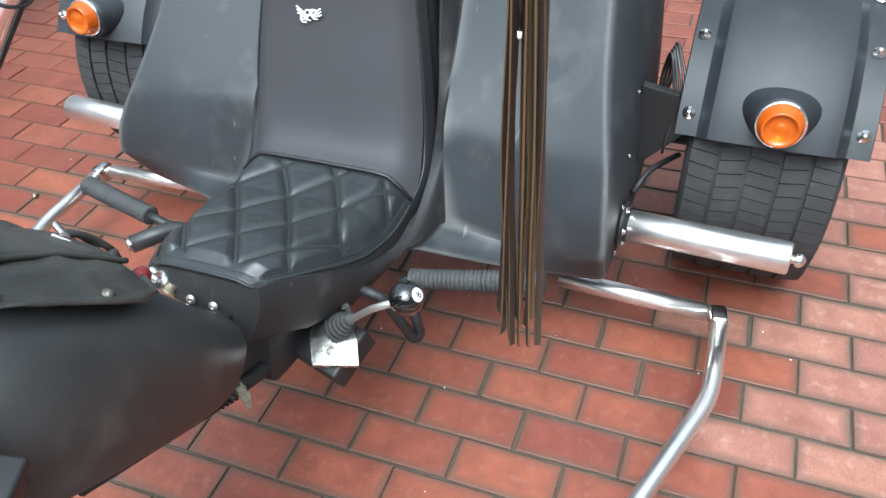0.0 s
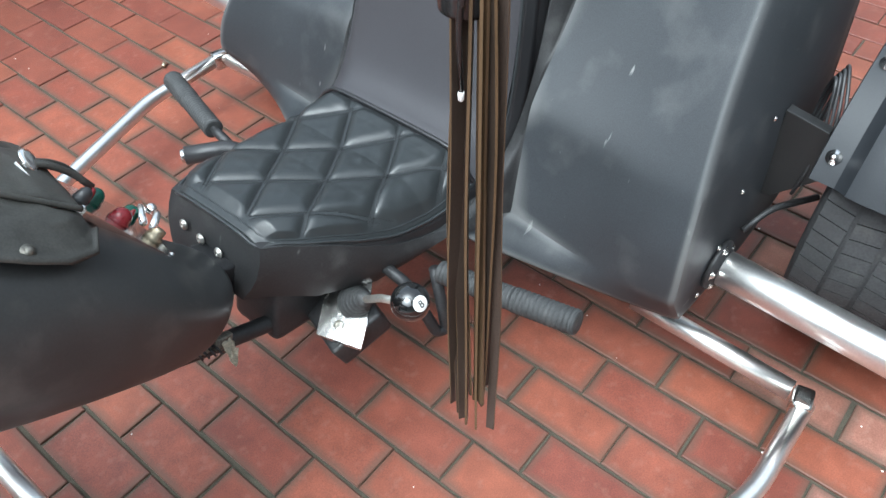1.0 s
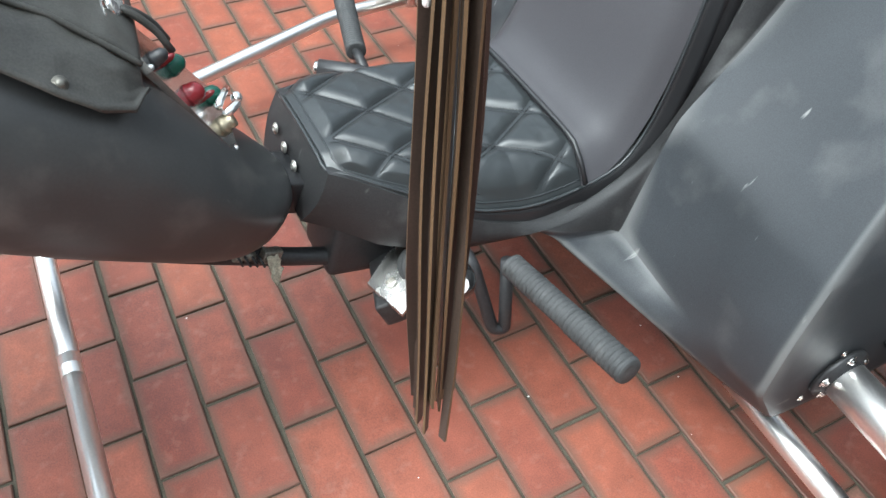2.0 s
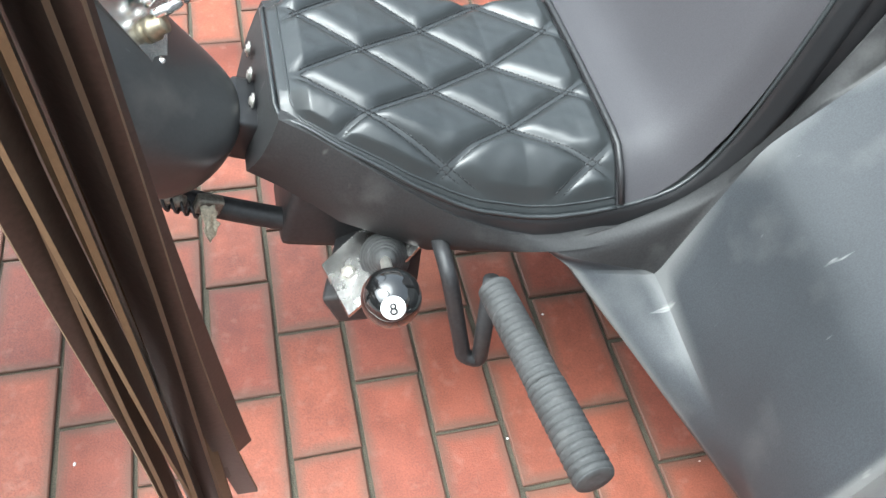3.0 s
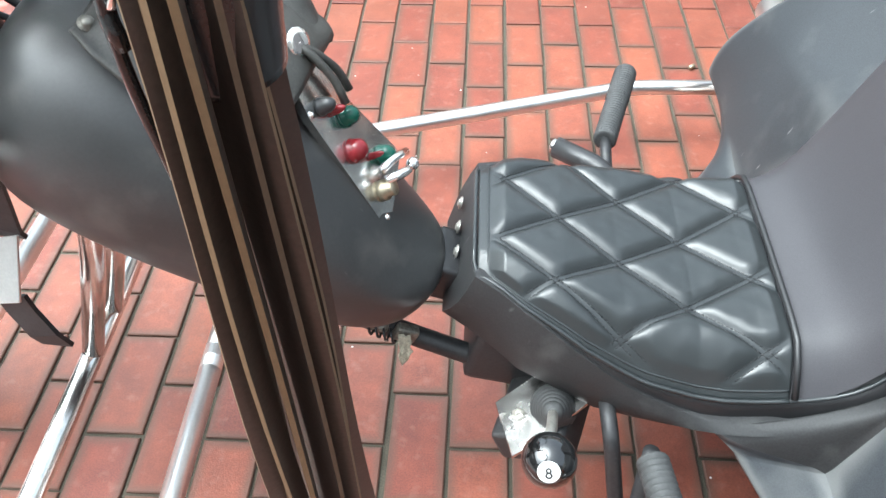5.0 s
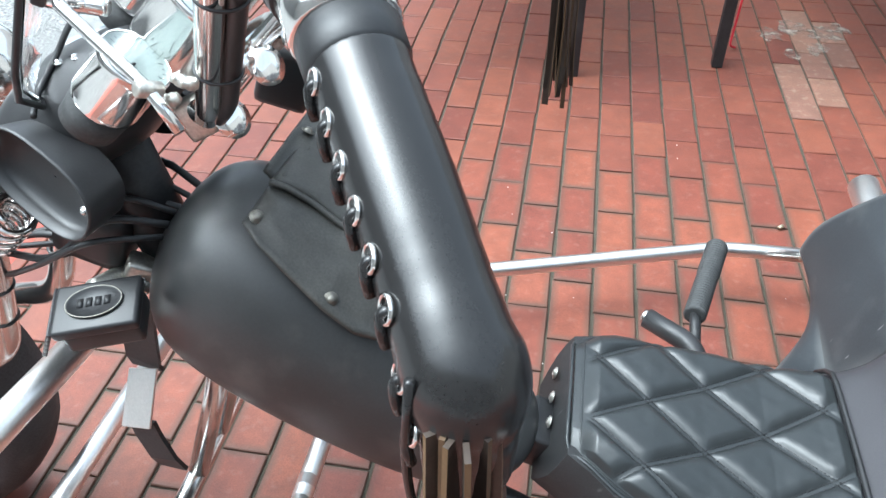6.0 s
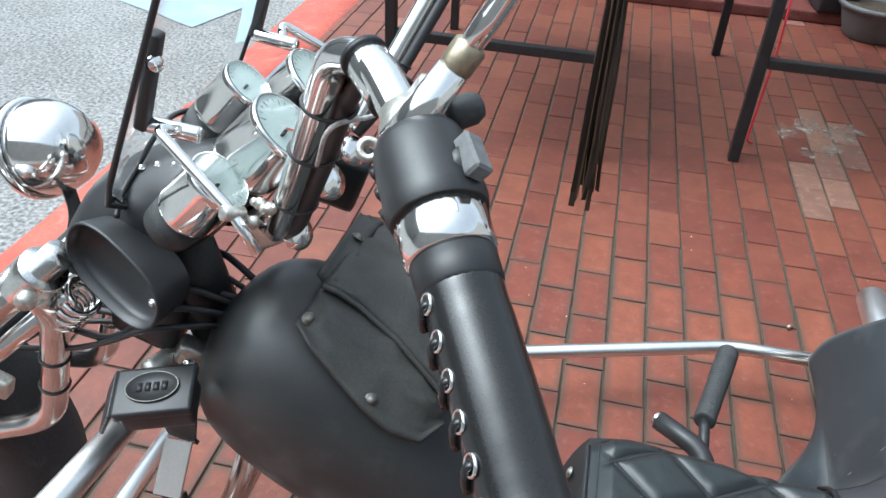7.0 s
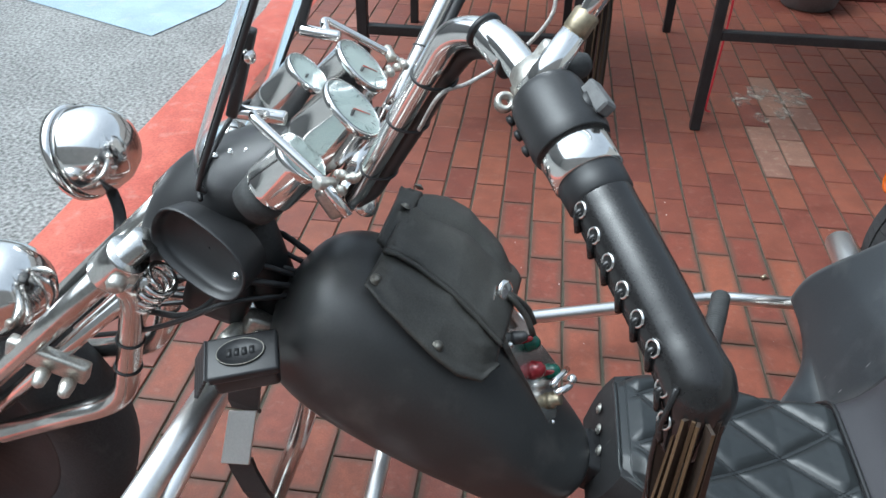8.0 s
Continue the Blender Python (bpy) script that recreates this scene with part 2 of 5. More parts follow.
SOIL = material("dry_soil", (0.07, 0.05, 0.035), 0.95, vary=0.4, scale=40, bump=0.8, depth=0.01)
MAT_BLUE = material("faded_blue_paint", (0.3, 0.38, 0.44), 0.85, vary=0.15, scale=5, fine=160, bump=0.5, depth=0.004, speck=0.3)
# Satin black set darker than SHELL: weaker overhead light put into the colour.
FENDER = material("satin_black_fender_dimmed", (0.017, 0.019, 0.022), 0.5, vary=0.15, scale=6, fine=500, bump=0.05, depth=0.0006, speck=0.15, speck_colour=(0.09, 0.09, 0.088), spec=0.4)
# Dusty black, darker than SHELL to hold the weaker light on sideways faces.
PAN = material("dull_black_moulding_dimmed", (0.019, 0.019, 0.0195), 0.6, vary=0.25, scale=9, fine=420, bump=0.15, depth=0.0008, speck=0.3, speck_colour=(0.10, 0.10, 0.096), spec=0.35, scratch=0.3)
PALE_RENDER = material("pale_render", (0.55, 0.54, 0.51), 0.8, vary=0.1, scale=2, fine=80, bump=0.2)
PLINTH = material("dark_wall_base", (0.05, 0.05, 0.052), 0.7, vary=0.25, scale=5, fine=120, bump=0.2)
CORD = material("red_cord", (0.6, 0.03, 0.05), 0.6, bump=0)


# ---- mesh helpers ----
def part(name, bm, mat, parent=None, label="", smooth=True, at=None):
    bm.normal_update()
    me = bpy.data.meshes.new(name)
    bm.to_mesh(me)
    bm.free()
    for p in me.polygons:
        p.use_smooth = smooth
    me.materials.append(mat)
    ob = new(name, me)
    if at is not None:
        ob.matrix_world = at
    if parent is not None:
        ob.parent = parent
    if label:
        tagged(ob, label)
    return ob


def empty(name, label, category, group="", kind=""):
    return tagged(new(name), label, category, group, kind)


def sharp(ob, degrees=35):
    """Keeps edges sharper than the given angle crisp."""
    me, b = ob.data, bmesh.new()
    b.from_mesh(me)
    for e in b.edges:
        if len(e.link_faces) == 2 and e.calc_face_angle(0) > radians(degrees):
            e.smooth = False
    b.to_mesh(me)
    b.free()
    return ob


def bevel(bm, width, segments=2):
    bmesh.ops.bevel(bm, geom=bm.edges[:], offset=width, segments=segments, profile=0.6, affect="EDGES")
    return bm


def box(size, at=(0, 0, 0), turn=(0, 0, 0), round_by=0.0, segments=2, bm=None):
    b = bmesh.new()
    bmesh.ops.create_cube(b, size=1, matrix=Matrix.Diagonal((*size, 1)))
    if round_by:
        bevel(b, round_by, segments)
    b.transform(pose(*at, *turn))
    if bm is None:
        return b
    tmp = bpy.data.meshes.new("tmp")
    b.to_mesh(tmp)
    b.free()
    bm.from_mesh(tmp)
    bpy.data.meshes.remove(tmp)
    return bm


def frame_of(way):
    return Vector(way).normalized().to_track_quat("Z", "Y").to_matrix()


def lathe(profile, n=28, at=(0, 0, 0), way=(0, 0, 1), bm=None, caps=True):
    """Rings of (radius, height) round an axis."""
    b = bm or bmesh.new()
    turn, base, rings = frame_of(way), Vector(at), []
    for r, h in profile:
        rings.append([b.verts.new(base + turn @ Vector((r * math.cos(2 * math.pi * k / n), r * math.sin(2 * math.pi * k / n), h))) for k in range(n)])
    for lo, hi in zip(rings, rings[1:]):
        for k in range(n):
            b.faces.new((lo[k], lo[(k + 1) % n], hi[(k + 1) % n], hi[k]))
    if caps:
        b.faces.new(rings[0][::-1])
        b.faces.new(rings[-1])
    return b


def rounded(points, radius, steps=6):
    """A polyline whose inner corners are rounded."""
    pts = [Vector(p) for p in points]
    out = [pts[0]]
    for a, b, c in zip(pts, pts[1:], pts[2:]):
        r = min(radius, (a - b).length * 0.45, (c - b).length * 0.45)
        p, q = b + (a - b).normalized() * r, b + (c - b).normalized() * r
        for k in range(steps + 1):
            u = k / steps
            out.append(p * (1 - u) ** 2 + b * 2 * u * (1 - u) + q * u * u)
    return out + [pts[-1]]


def spline(points, steps=6):
    """A smooth line through the points."""
    p = [Vector(v) for v in points]
    p = [p[0] * 2 - p[1]] + p + [p[-1] * 2 - p[-2]]
    out = []
    for i in range(1, len(p) - 2):
        for k in range(steps):
            u = k / steps
            out.append(0.5 * (2 * p[i] + (p[i + 1] - p[i - 1]) * u + (2 * p[i - 1] - 5 * p[i] + 4 * p[i + 1] - p[i + 2]) * u * u
                              + (3 * p[i] - p[i - 1] - 3 * p[i + 1] + p[i + 2]) * u ** 3))
    return out + [p[-2]]


def sweep(line, section, bm=None, radii=None, up=None, closed=False):
    """Sweeps a closed section (x, y pairs) along a line; radii scale it from point to point."""
    b = bm or bmesh.new()
    pts, rings = [Vector(p) for p in line], []
    side = None
    for i, p in enumerate(pts):
        way = (pts[(i + 1) % len(pts)] - pts[i - 1]) if closed else (pts[min(i + 1, len(pts) - 1)] - pts[max(i - 1, 0)])
        way.normalize()
        if side is None:
            ref = Vector(up) if up else (Vector((0, 0, 1)) if abs(way.z) < 0.9 else Vector((1, 0, 0)))
            side = ref.cross(way).normalized()
        else:
            side = (side - way * side.dot(way)).normalized()
        other, k = way.cross(side), radii[i] if radii else 1.0
        rings.append([b.verts.new(p + side * x * k + other * y * k) for x, y in section])
    n = len(section)
    pairs = list(zip(rings, rings[1:])) + ([(rings[-1], rings[0])] if closed else [])
    for lo, hi in pairs:
        for k in range(n):
            b.faces.new((lo[k], lo[(k + 1) % n], hi[(k + 1) % n], hi[k]))
    if not closed:
        b.faces.new(rings[0][::-1])
        b.faces.new(rings[-1])
    return b


def circle(r, n=14, ry=None):
    return [(r * math.cos(2 * math.pi * k / n), (ry or r) * math.sin(2 * math.pi * k / n)) for k in range(n)]


def tube(points, r, n=14, fillet=0.0, bm=None):
    return sweep(rounded(points, fillet) if fillet else points, circle(r, n), bm)


def sheet(rows, bm=None, thick=0.0, closed=False):
    """A surface through rows of points, thickened along its normals where asked."""
    b = bm or bmesh.new()
    grid = [[b.verts.new(p) for p in row] for row in rows]
    for r0, r1 in zip(grid, grid[1:]):
        m = len(r0)
        for k in range(m if closed else m - 1):
            b.faces.new((r0[k], r0[(k + 1) % m], r1[(k + 1) % m], r1[k]))
    if thick:
        bmesh.ops.recalc_face_normals(b, faces=b.faces[:])
        bmesh.ops.solidify(b, geom=b.faces[:], thickness=thick)
    return b


def smoother(ob, levels=2):
    mod = ob.modifiers.new("round", "SUBSURF")
    mod.levels = mod.render_levels = levels
    return ob


def ball(r, at, squash=(1, 1, 1), n=20, bm=None):
    b = bm or bmesh.new()
    bmesh.ops.create_uvsphere(b, u_segments=n, v_segments=n * 2 // 3, radius=r, matrix=pose(*at) @ Matrix.Diagonal((*squash, 1)))
    return b


def dome_bolt(r, at, way, bm=None, n=12):
    """A domed screw head with a washer."""
    return lathe([(r * 1.5, 0), (r * 1.5, r * 0.2), (r, r * 0.25), (r * 0.95, r * 0.6), (r * 0.6, r * 0.95), (r * 0.1, r * 1.05)], n, at, way, bm)


def clip(v, lo=0.0, hi=1.0):
    return max(lo, min(hi, v))


def lerp_table(x, table):
    """Smooth reading of (x, value) pairs."""
    if x <= table[0][0]:
        return table[0][1]
    for (x0, a), (x1, b) in zip(table, table[1:]):
        if x <= x1:
            u = (x - x0) / (x1 - x0)
            return a + (b - a) * u
    return table[-1][1]


# ---- ground ----
ground = part("ground", sheet([[(-60, -60, -0.06), (60, -60, -0.06)], [(-60, 60, -0.06), (60, 60, -0.06)]]), ASPHALT, None)
tagged(ground, "grey weathered asphalt road surface with pale grit", "asphalt", kind="structure")
KERB_IN, KERB_OUT = -1.43, -1.72
joint_bed = part("paving_bed", sheet([[(KERB_IN, -3.2, -0.006), (4.6, -3.2, -0.006)], [(KERB_IN, 5.6, -0.006), (4.6, 5.6, -0.006)]]), JOINT, None)
tagged(joint_bed, "dark mossy sand joints under the red brick paving", "paving", kind="structure")
kerb_rows = []
for i in range(90):
    y = -3.2 + 8.8 * i / 89
    w = 0.006 * noise.noise((y * 3, 0, 0))
    kerb_rows.append([(KERB_OUT + w * 2, y, -0.058), (KERB_OUT + 0.012 + w * 2, y, -0.012 + w), (KERB_OUT + 0.035 + w, y, 0.002), (-1.57, y, 0.006 + w), (KERB_IN - 0.01, y, 0.004), (KERB_IN, y, -0.004)])
kerb = part("kerb", sheet(kerb_rows), KERB, None)
tagged(kerb, "worn red painted concrete kerb between asphalt and paving", "kerb", kind="structure")
patch_bm = sheet([[(-3.6, 3.5, -0.055), (-2.15, 2.86, -0.055), (-1.98, 3.35, -0.055)], [(-3.6, 5.4, -0.055), (-2.15, 5.4, -0.055), (-1.98, 5.4, -0.055)]])
tagged(part("road_marking", patch_bm, MAT_BLUE, None), "faded blue painted rectangle on the asphalt", "road marking", kind="structure")

# ---- the trike ----
YC = 0.135
TY = 0.113
trike = empty("motor_trike", "matt black custom trike with quilted seat and fringed grips", "trike")


def T(bm, name, mat, parent=None, label="", smooth=True):
    return part(name, bm, mat, parent or trike, label, smooth)


# -- fuel tank --
TANK_RINGS = [(-0.545, 0.700, 0.02, 0.02, 0.02), (-0.535, 0.695, 0.086, 0.07, 0.065), (-0.51, 0.680, 0.122, 0.105, 0.106), (-0.455, 0.655, 0.134, 0.12, 0.13), (-0.38, 0.615, 0.129, 0.125, 0.140),
              (-0.30, 0.565, 0.112, 0.125, 0.138), (-0.235, 0.515, 0.082, 0.12, 0.126), (-0.175, 0.462, 0.052, 0.11, 0.106), (-0.135, 0.435, 0.036, 0.085, 0.085), (-0.112, 0.425, 0.028, 0.05, 0.05), (-0.106, 0.42, 0.01, 0.015, 0.015)]
UP2 = Vector((0.47, 0.0, 0.88)).normalized()


def tank_point(f, ang, swell=0.0):
    """A point of the tank's skin at ring f (fractions lie between rings) and an angle in radians, 90 degrees being the crest."""
    k = min(int(f), len(TANK_RINGS) - 2)
    x, z, h, d, w = (a + (b - a) * (f - k) for a, b in zip(TANK_RINGS[k], TANK_RINGS[k + 1]))
    c, s = math.cos(ang), math.sin(ang)
    e = 0.88
    dy, du = math.copysign(abs(c) ** e, c) * (w + swell), math.copysign(abs(s) ** e, s) * ((h if s > 0 else d) + swell)
    return Vector((x, TY + dy, z)) + UP2 * du


tank = T(sheet([[tank_point(k, 2 * math.pi * a / 28) for a in range(28)] for k in range(len(TANK_RINGS))], closed=True), "fuel_tank", TANK, label="fat teardrop tank in scuffed satin black")
smoother(tank, 2)


# -- leather pouch laid over the tank --
def along(u, marks):
    """A place between evenly spaced (ring, degrees) marks."""
    k = min(int(u * (len(marks) - 1)), len(marks) - 2)
    f = u * (len(marks) - 1) - k
    f = f * f * (3 - 2 * f) * 0.4 + f * 0.6
    return [a + (b - a) * f for a, b in zip(marks[k], marks[k + 1])]


def leather(edge_a, edge_b, lift, seed, n=30, m=22, thick=0.0032):
    """A draped piece between two edges on the tank, each a list of (ring, degrees) from the front to the rear."""
    rows_ = []
    for i in range(n):
        u = i / (n - 1)
        (fa, aa), (fb, ab) = along(u, edge_a), along(u, edge_b)
        row = []
        for j in range(m):
            v = j / (m - 1)
            hump = lift(u, v) + 0.006 * noise.noise((u * 3.1 + seed, v * 2.3, seed)) + 0.0022 * noise.noise((u * 9, v * 8, seed))
            row.append(tank_point(fa + (fb - fa) * v, radians(aa + (ab - aa) * v), hump))
        rows_.append(row)
    return sheet(rows_, thick=thick)


def bulge(u, v):
    return (4 * u * (1 - u)) ** 0.5 * (4 * v * (1 - v)) ** 0.45


LID_LINE = [(2.72, 93), (3.35, 93), (4.0, 96), (4.5, 99), (4.95, 102)]
pouch = T(leather([(2.75, 66), (3.5, 66), (4.2, 66), (4.7, 70), (5.15, 74)], [(2.9, 14), (3.5, 8), (4.2, 8), (4.7, 10), (5.1, 20)], lambda u, v: 0.020 + 0.066 * bulge(u, v) * (1.2 - 0.55 * u), 1), "tank_pouch", POUCH, label="worn black leather pouch draped over the tank")
T(leather(LID_LINE, [(2.62, 117), (3.0, 123), (3.4, 127), (4.0, 132), (4.45, 133), (4.82, 128), (5.0, 113)], lambda u, v: 0.014 - 0.004 * v + 0.010 * bulge(u, v) + 0.008 * clip((v - 0.85) / 0.15), 2), "pouch_flap", POUCH, pouch, "curled black leather side flap")
T(leather([(f_ - 0.02, a_ + 2) for f_, a_ in LID_LINE], [(2.95, 44), (3.5, 40), (4.1, 40), (4.7, 44), (5.2, 54)], lambda u, v: 0.023 + 0.044 * v * v * (1.15 - 0.45 * u) + 0.008 * bulge(u, v) - 0.014 * clip((v - 0.9) / 0.1), 3), "pouch_lid", POUCH, pouch, "black leather lid with a rolled edge")
edge_ = [tank_point(along(i / 24, LID_LINE)[0] - 0.02, radians(along(i / 24, LID_LINE)[1] + 3), 0.024) for i in range(25)]
T(sweep(edge_, circle(0.0035, 8)), "lid_edge", POUCH, pouch, "rolled leather edge")
T(leather([(2.5, 92), (2.95, 92)], [(2.62, 50), (3.1, 50)], lambda u, v: 0.025 + 0.042 * v * v, 4, 8, 14, 0.005), "strap", POUCH, pouch, "short riveted strap")
for f_, a_, l_ in ((2.8, 112, 0.0165), (4.05, 126, 0.0165), (2.82, 68, 0.044), (3.05, 40, 0.077)):
    p_, q_ = tank_point(f_, radians(a_), l_), tank_point(f_, radians(a_), l_ + 0.01)
    T(dome_bolt(0.0052, p_, q_ - p_), "rivet", PEWTER, pouch, "dull metal rivet")
p_, q_ = tank_point(4.75, radians(82), 0.037), tank_point(4.9, radians(86), 0.056)
T(lathe([(0.012, 0), (0.0155, 0.003), (0.0135, 0.006), (0.009, 0.007), (0.002, 0.0075)], 20, p_, q_ - p_), "concho", CHROME, pouch, "round chrome concho")
for s_ in (0.004, -0.006):
    T(tube([p_, p_ + Vector((0.020, s_, -0.016)), p_ + Vector((0.036, s_ * 2 + 0.004, -0.038)), p_ + Vector((0.046, s_ * 2.5, -0.062))], 0.0045, 8, 0.01), "concho_lace", POUCH, pouch, "dark leather lace")

# -- console plate with lamps and key --
CO = Vector((-0.163, 0.077, 0.518))
CA, CB = Vector((-0.072, 0.013, 0.139)), Vector((0.008, 0.104, 0.012))
CN = CB.cross(CA).normalized()


def con(a, b, h=0.0):
    return CO + CA * a + CB * b + CN * h


con_outline = [(0, 0), (0.02, 0.5), (0.06, 0.97), (0.14, 1.0), (0.8, 0.72), (1.4, 0.46), (1.4, 0.2), (1.0, 0.0), (0.1, -0.03)]
con_bm = bmesh.new()
low, high = [con_bm.verts.new(con(a, b, -0.006)) for a, b in con_outline], [con_bm.verts.new(con(a, b, 0.003)) for a, b in con_outline]
con_bm.faces.new(high)
for k in range(len(low)):
    con_bm.faces.new((low[k], low[(k + 1) % len(low)], high[(k + 1) % len(low)], high[k]))
console = T(con_bm, "console_plate", CHROME_WORN, label="polished steel kite-shaped console plate", smooth=False)
for a, b, r, m in ((0.56, 0.27, 0.0125, RED), (0.72, 0.5, 0.011, GREEN), (0.27, 0.66, 0.011, GREEN), (0.95, 0.25, 0.0085, PLASTIC), (0.85, 0.36, 0.005, RED), (0.38, 0.47, 0.004, RED)):
    T(lathe([(r * 1.12, 0), (r * 1.12, 0.003), (r, 0.004), (r * 0.98, 0.009), (r * 0.8, 0.0145), (r * 0.4, 0.018), (r * 0.05, 0.019)], 18, con(a, b, 0.003), CN), "indicator_lamp", m, console, "domed indicator lamp")
T(lathe([(0.012, 0), (0.012, 0.006), (0.009, 0.008), (0.009, 0.016), (0.0085, 0.017)], 18, con(0.17, 0.3, 0.003), CN), "ignition_switch", BRASS, console, "brass and chrome ignition lock")
key_bm = tube([con(0.24, 0.3, 0.016), con(0.16, 0.5, 0.03), con(0.09, 0.68, 0.026)], 0.0055, 8, 0.01)
tube([con(0.30, 0.36, 0.014), con(0.25, 0.6, 0.022), con(0.16, 0.82, 0.024)], 0.005, 8, 0.01, key_bm)
ball(0.008, con(0.08, 0.75, 0.027), bm=key_bm, n=10)
T(key_bm, "ignition_key", CHROME, console, "small chrome toggle and key")
for a, b in ((0.05, 0.10), (0.13, 0.92), (1.0, 0.06)):
    T(dome_bolt(0.003, con(a, b, 0.003), CN), "screw", CHROME, console)

# -- seat --
SEAT_X0, SEAT_X1 = -0.058, 0.277
HALF = [(-0.058, 0.088), (-0.04, 0.100), (-0.01, 0.119), (0.06, 0.147), (0.13, 0.165), (0.21, 0.172), (0.277, 0.168), (0.30, 0.14), (0.35, 0.12)]
TOP = [(-0.058, 0.497), (-0.02, 0.491), (0.035, 0.481), (0.10, 0.463), (0.18, 0.449), (0.245, 0.451), (0.277, 0.455)]
DROP = [(-0.058, 0.010), (0.0, 0.022), (0.06, 0.036), (0.12, 0.046)]


def seat_mid(x):
    return 0.142 - 0.075 * clip(x + 0.05, 0, 0.33)


def lattice(x, y):
    """The two seam families as smooth numberings of the cushion's plan: seams lie at whole numbers."""
    a, b = x - 0.1, y - 0.1
    return (0.865 + 6.287 * a - 10.363 * b - 1.203 * a * a + 4.175 * a * b + 3.604 * b * b,
            1.125 + 7.298 * a + 9.437 * b - 1.468 * a * a - 1.055 * a * b - 7.053 * b * b)


def unlattice(s, d):
    """The place in plan of a seam number pair."""
    x, y = 0.1, 0.1
    for _ in range(8):
        s0, d0 = lattice(x, y)
        sx, dx = (lattice(x + 1e-4, y)[0] - s0) / 1e-4, (lattice(x + 1e-4, y)[1] - d0) / 1e-4
        sy, dy = (lattice(x, y + 1e-4)[0] - s0) / 1e-4, (lattice(x, y + 1e-4)[1] - d0) / 1e-4
        det = sx * dy - sy * dx
        x, y = x + ((s - s0) * dy - (d - d0) * sy) / det, y + ((d - d0) * sx - (s - s0) * dx) / det
    return x, y


def quilt(x, y):
    """Padded diamonds between the seams: flat grooves, soft flanks and a gently domed top."""
    s, d = lattice(x, y)
    d1, d2 = abs(s - round(s)), abs(d - round(d))
    f1, f2 = (1 - (1 - clip((e - 0.026) / 0.19)) ** 2.2 for e in (d1, d2))
    dome = (d1 * d2 * 4) ** 0.7
    welt = 0.0012 * (1 - clip(min(d1, d2) / 0.028) ** 2)
    crease = 0.0007 * noise.noise((x * 60, y * 60, 2.0)) * f1 * f2
    return 0.0080 * (f1 * f2) ** 0.85 + 0.0026 * dome + welt + crease


def seat_point(u, v, extra=0.0):
    x = SEAT_X0 + (SEAT_X1 - SEAT_X0) * u
    w = lerp_table(x, HALF)
    front = clip(1 - u / 0.08) ** 2
    y = seat_mid(x) + v * w
    edge = clip((abs(v) - 0.70) / 0.30)
    puff = quilt(x, y) * (1 - clip((abs(v) - 0.915) / 0.05)) * clip((u - 0.03) / 0.05) * (0.25 + 0.75 * clip((1 - u) / 0.04))
    z = lerp_table(x, TOP) - 0.004 * v * v - lerp_table(x, DROP) * edge ** 1.6 - 0.006 * front + puff + extra
    return Vector((x - 0.004 * front, y, z))


NU, NV = 190, 190
rows = []
for i in range(NU + 1):
    u = i / NU
    line = [seat_point(u, -1) - Vector((0, 0, 0.03))] + [seat_point(u, -1 + 2 * j / NV) for j in range(NV + 1)] + [seat_point(u, 1) - Vector((0, 0, 0.03))]
    rows.append(line)
rows.insert(0, [p + Vector((-0.003, 0, -0.03)) for p in rows[0]])
rows.append([p + Vector((0.006, 0, -0.03)) for p in rows[-1]])
seat = T(sheet(rows), "seat_cushion", LEATHER, label="black leatherette cushion with puffed diamond quilting")
threads = bmesh.new()
for fam in (0, 1):
    for c in range(-3, 7):
        for off in (-0.034, 0.034):
            run = []
            for i in range(181):
                w_ = -3 + 9 * i / 180
                x, y = unlattice(c + off, w_) if fam == 0 else unlattice(w_, c + off)
                u, v = (x - SEAT_X0) / (SEAT_X1 - SEAT_X0), (y - seat_mid(x)) / lerp_table(x, HALF)
                if abs(v) < 0.94 and 0.06 < u < 0.97 and -0.1 < x < 0.3:
                    run.append(seat_point(u, v, 0.0004))
                elif len(run) > 3:
                    break
                else:
                    run = []
            if len(run) > 3:
                for k in range(len(run) - 1):
                    sweep([run[k], run[k].lerp(run[k + 1], 0.78)], circle(0.0006, 5), threads)
T(threads, "stitching", THREAD, seat, "double rows of black thread")
edge = [seat_point(i / 40, -1) + Vector((0, -0.003, 0.0)) for i in range(40, -1, -1)] + [seat_point(0, -1 + 2 * j / 16) + Vector((-0.004, 0, 0)) for j in range(1, 16)] + [seat_point(i / 40, 1) + Vector((0, 0.003, 0)) for i in range(41)]
T(sweep(edge, circle(0.0026, 8)), "piping", LEATHER, seat, "round black piping")
inner = [seat_point(i / 40, -0.968) for i in range(40, 1, -1)] + [seat_point(0.028, -0.95 + 1.9 * j / 16) for j in range(1, 16)] + [seat_point(i / 40, 0.968) for i in range(2, 41)]
T(sweep(inner, circle(0.0013, 8)), "inner_seam", LEATHER, seat, "raised seam inside the piping")

# -- seat base --
BASE_HALF = HALF[:5] + [(0.21, 0.176), (0.277, 0.178), (0.34, 0.165)]
BASE_LOW = [(-0.103, 0.078, 0.394), (-0.06, 0.096, 0.375), (-0.013, 0.124, 0.352), (0.084, 0.152, 0.324), (0.15, 0.168, 0.340), (0.2, 0.186, 0.361), (0.24, 0.187, 0.368), (0.34, 0.165, 0.38)]


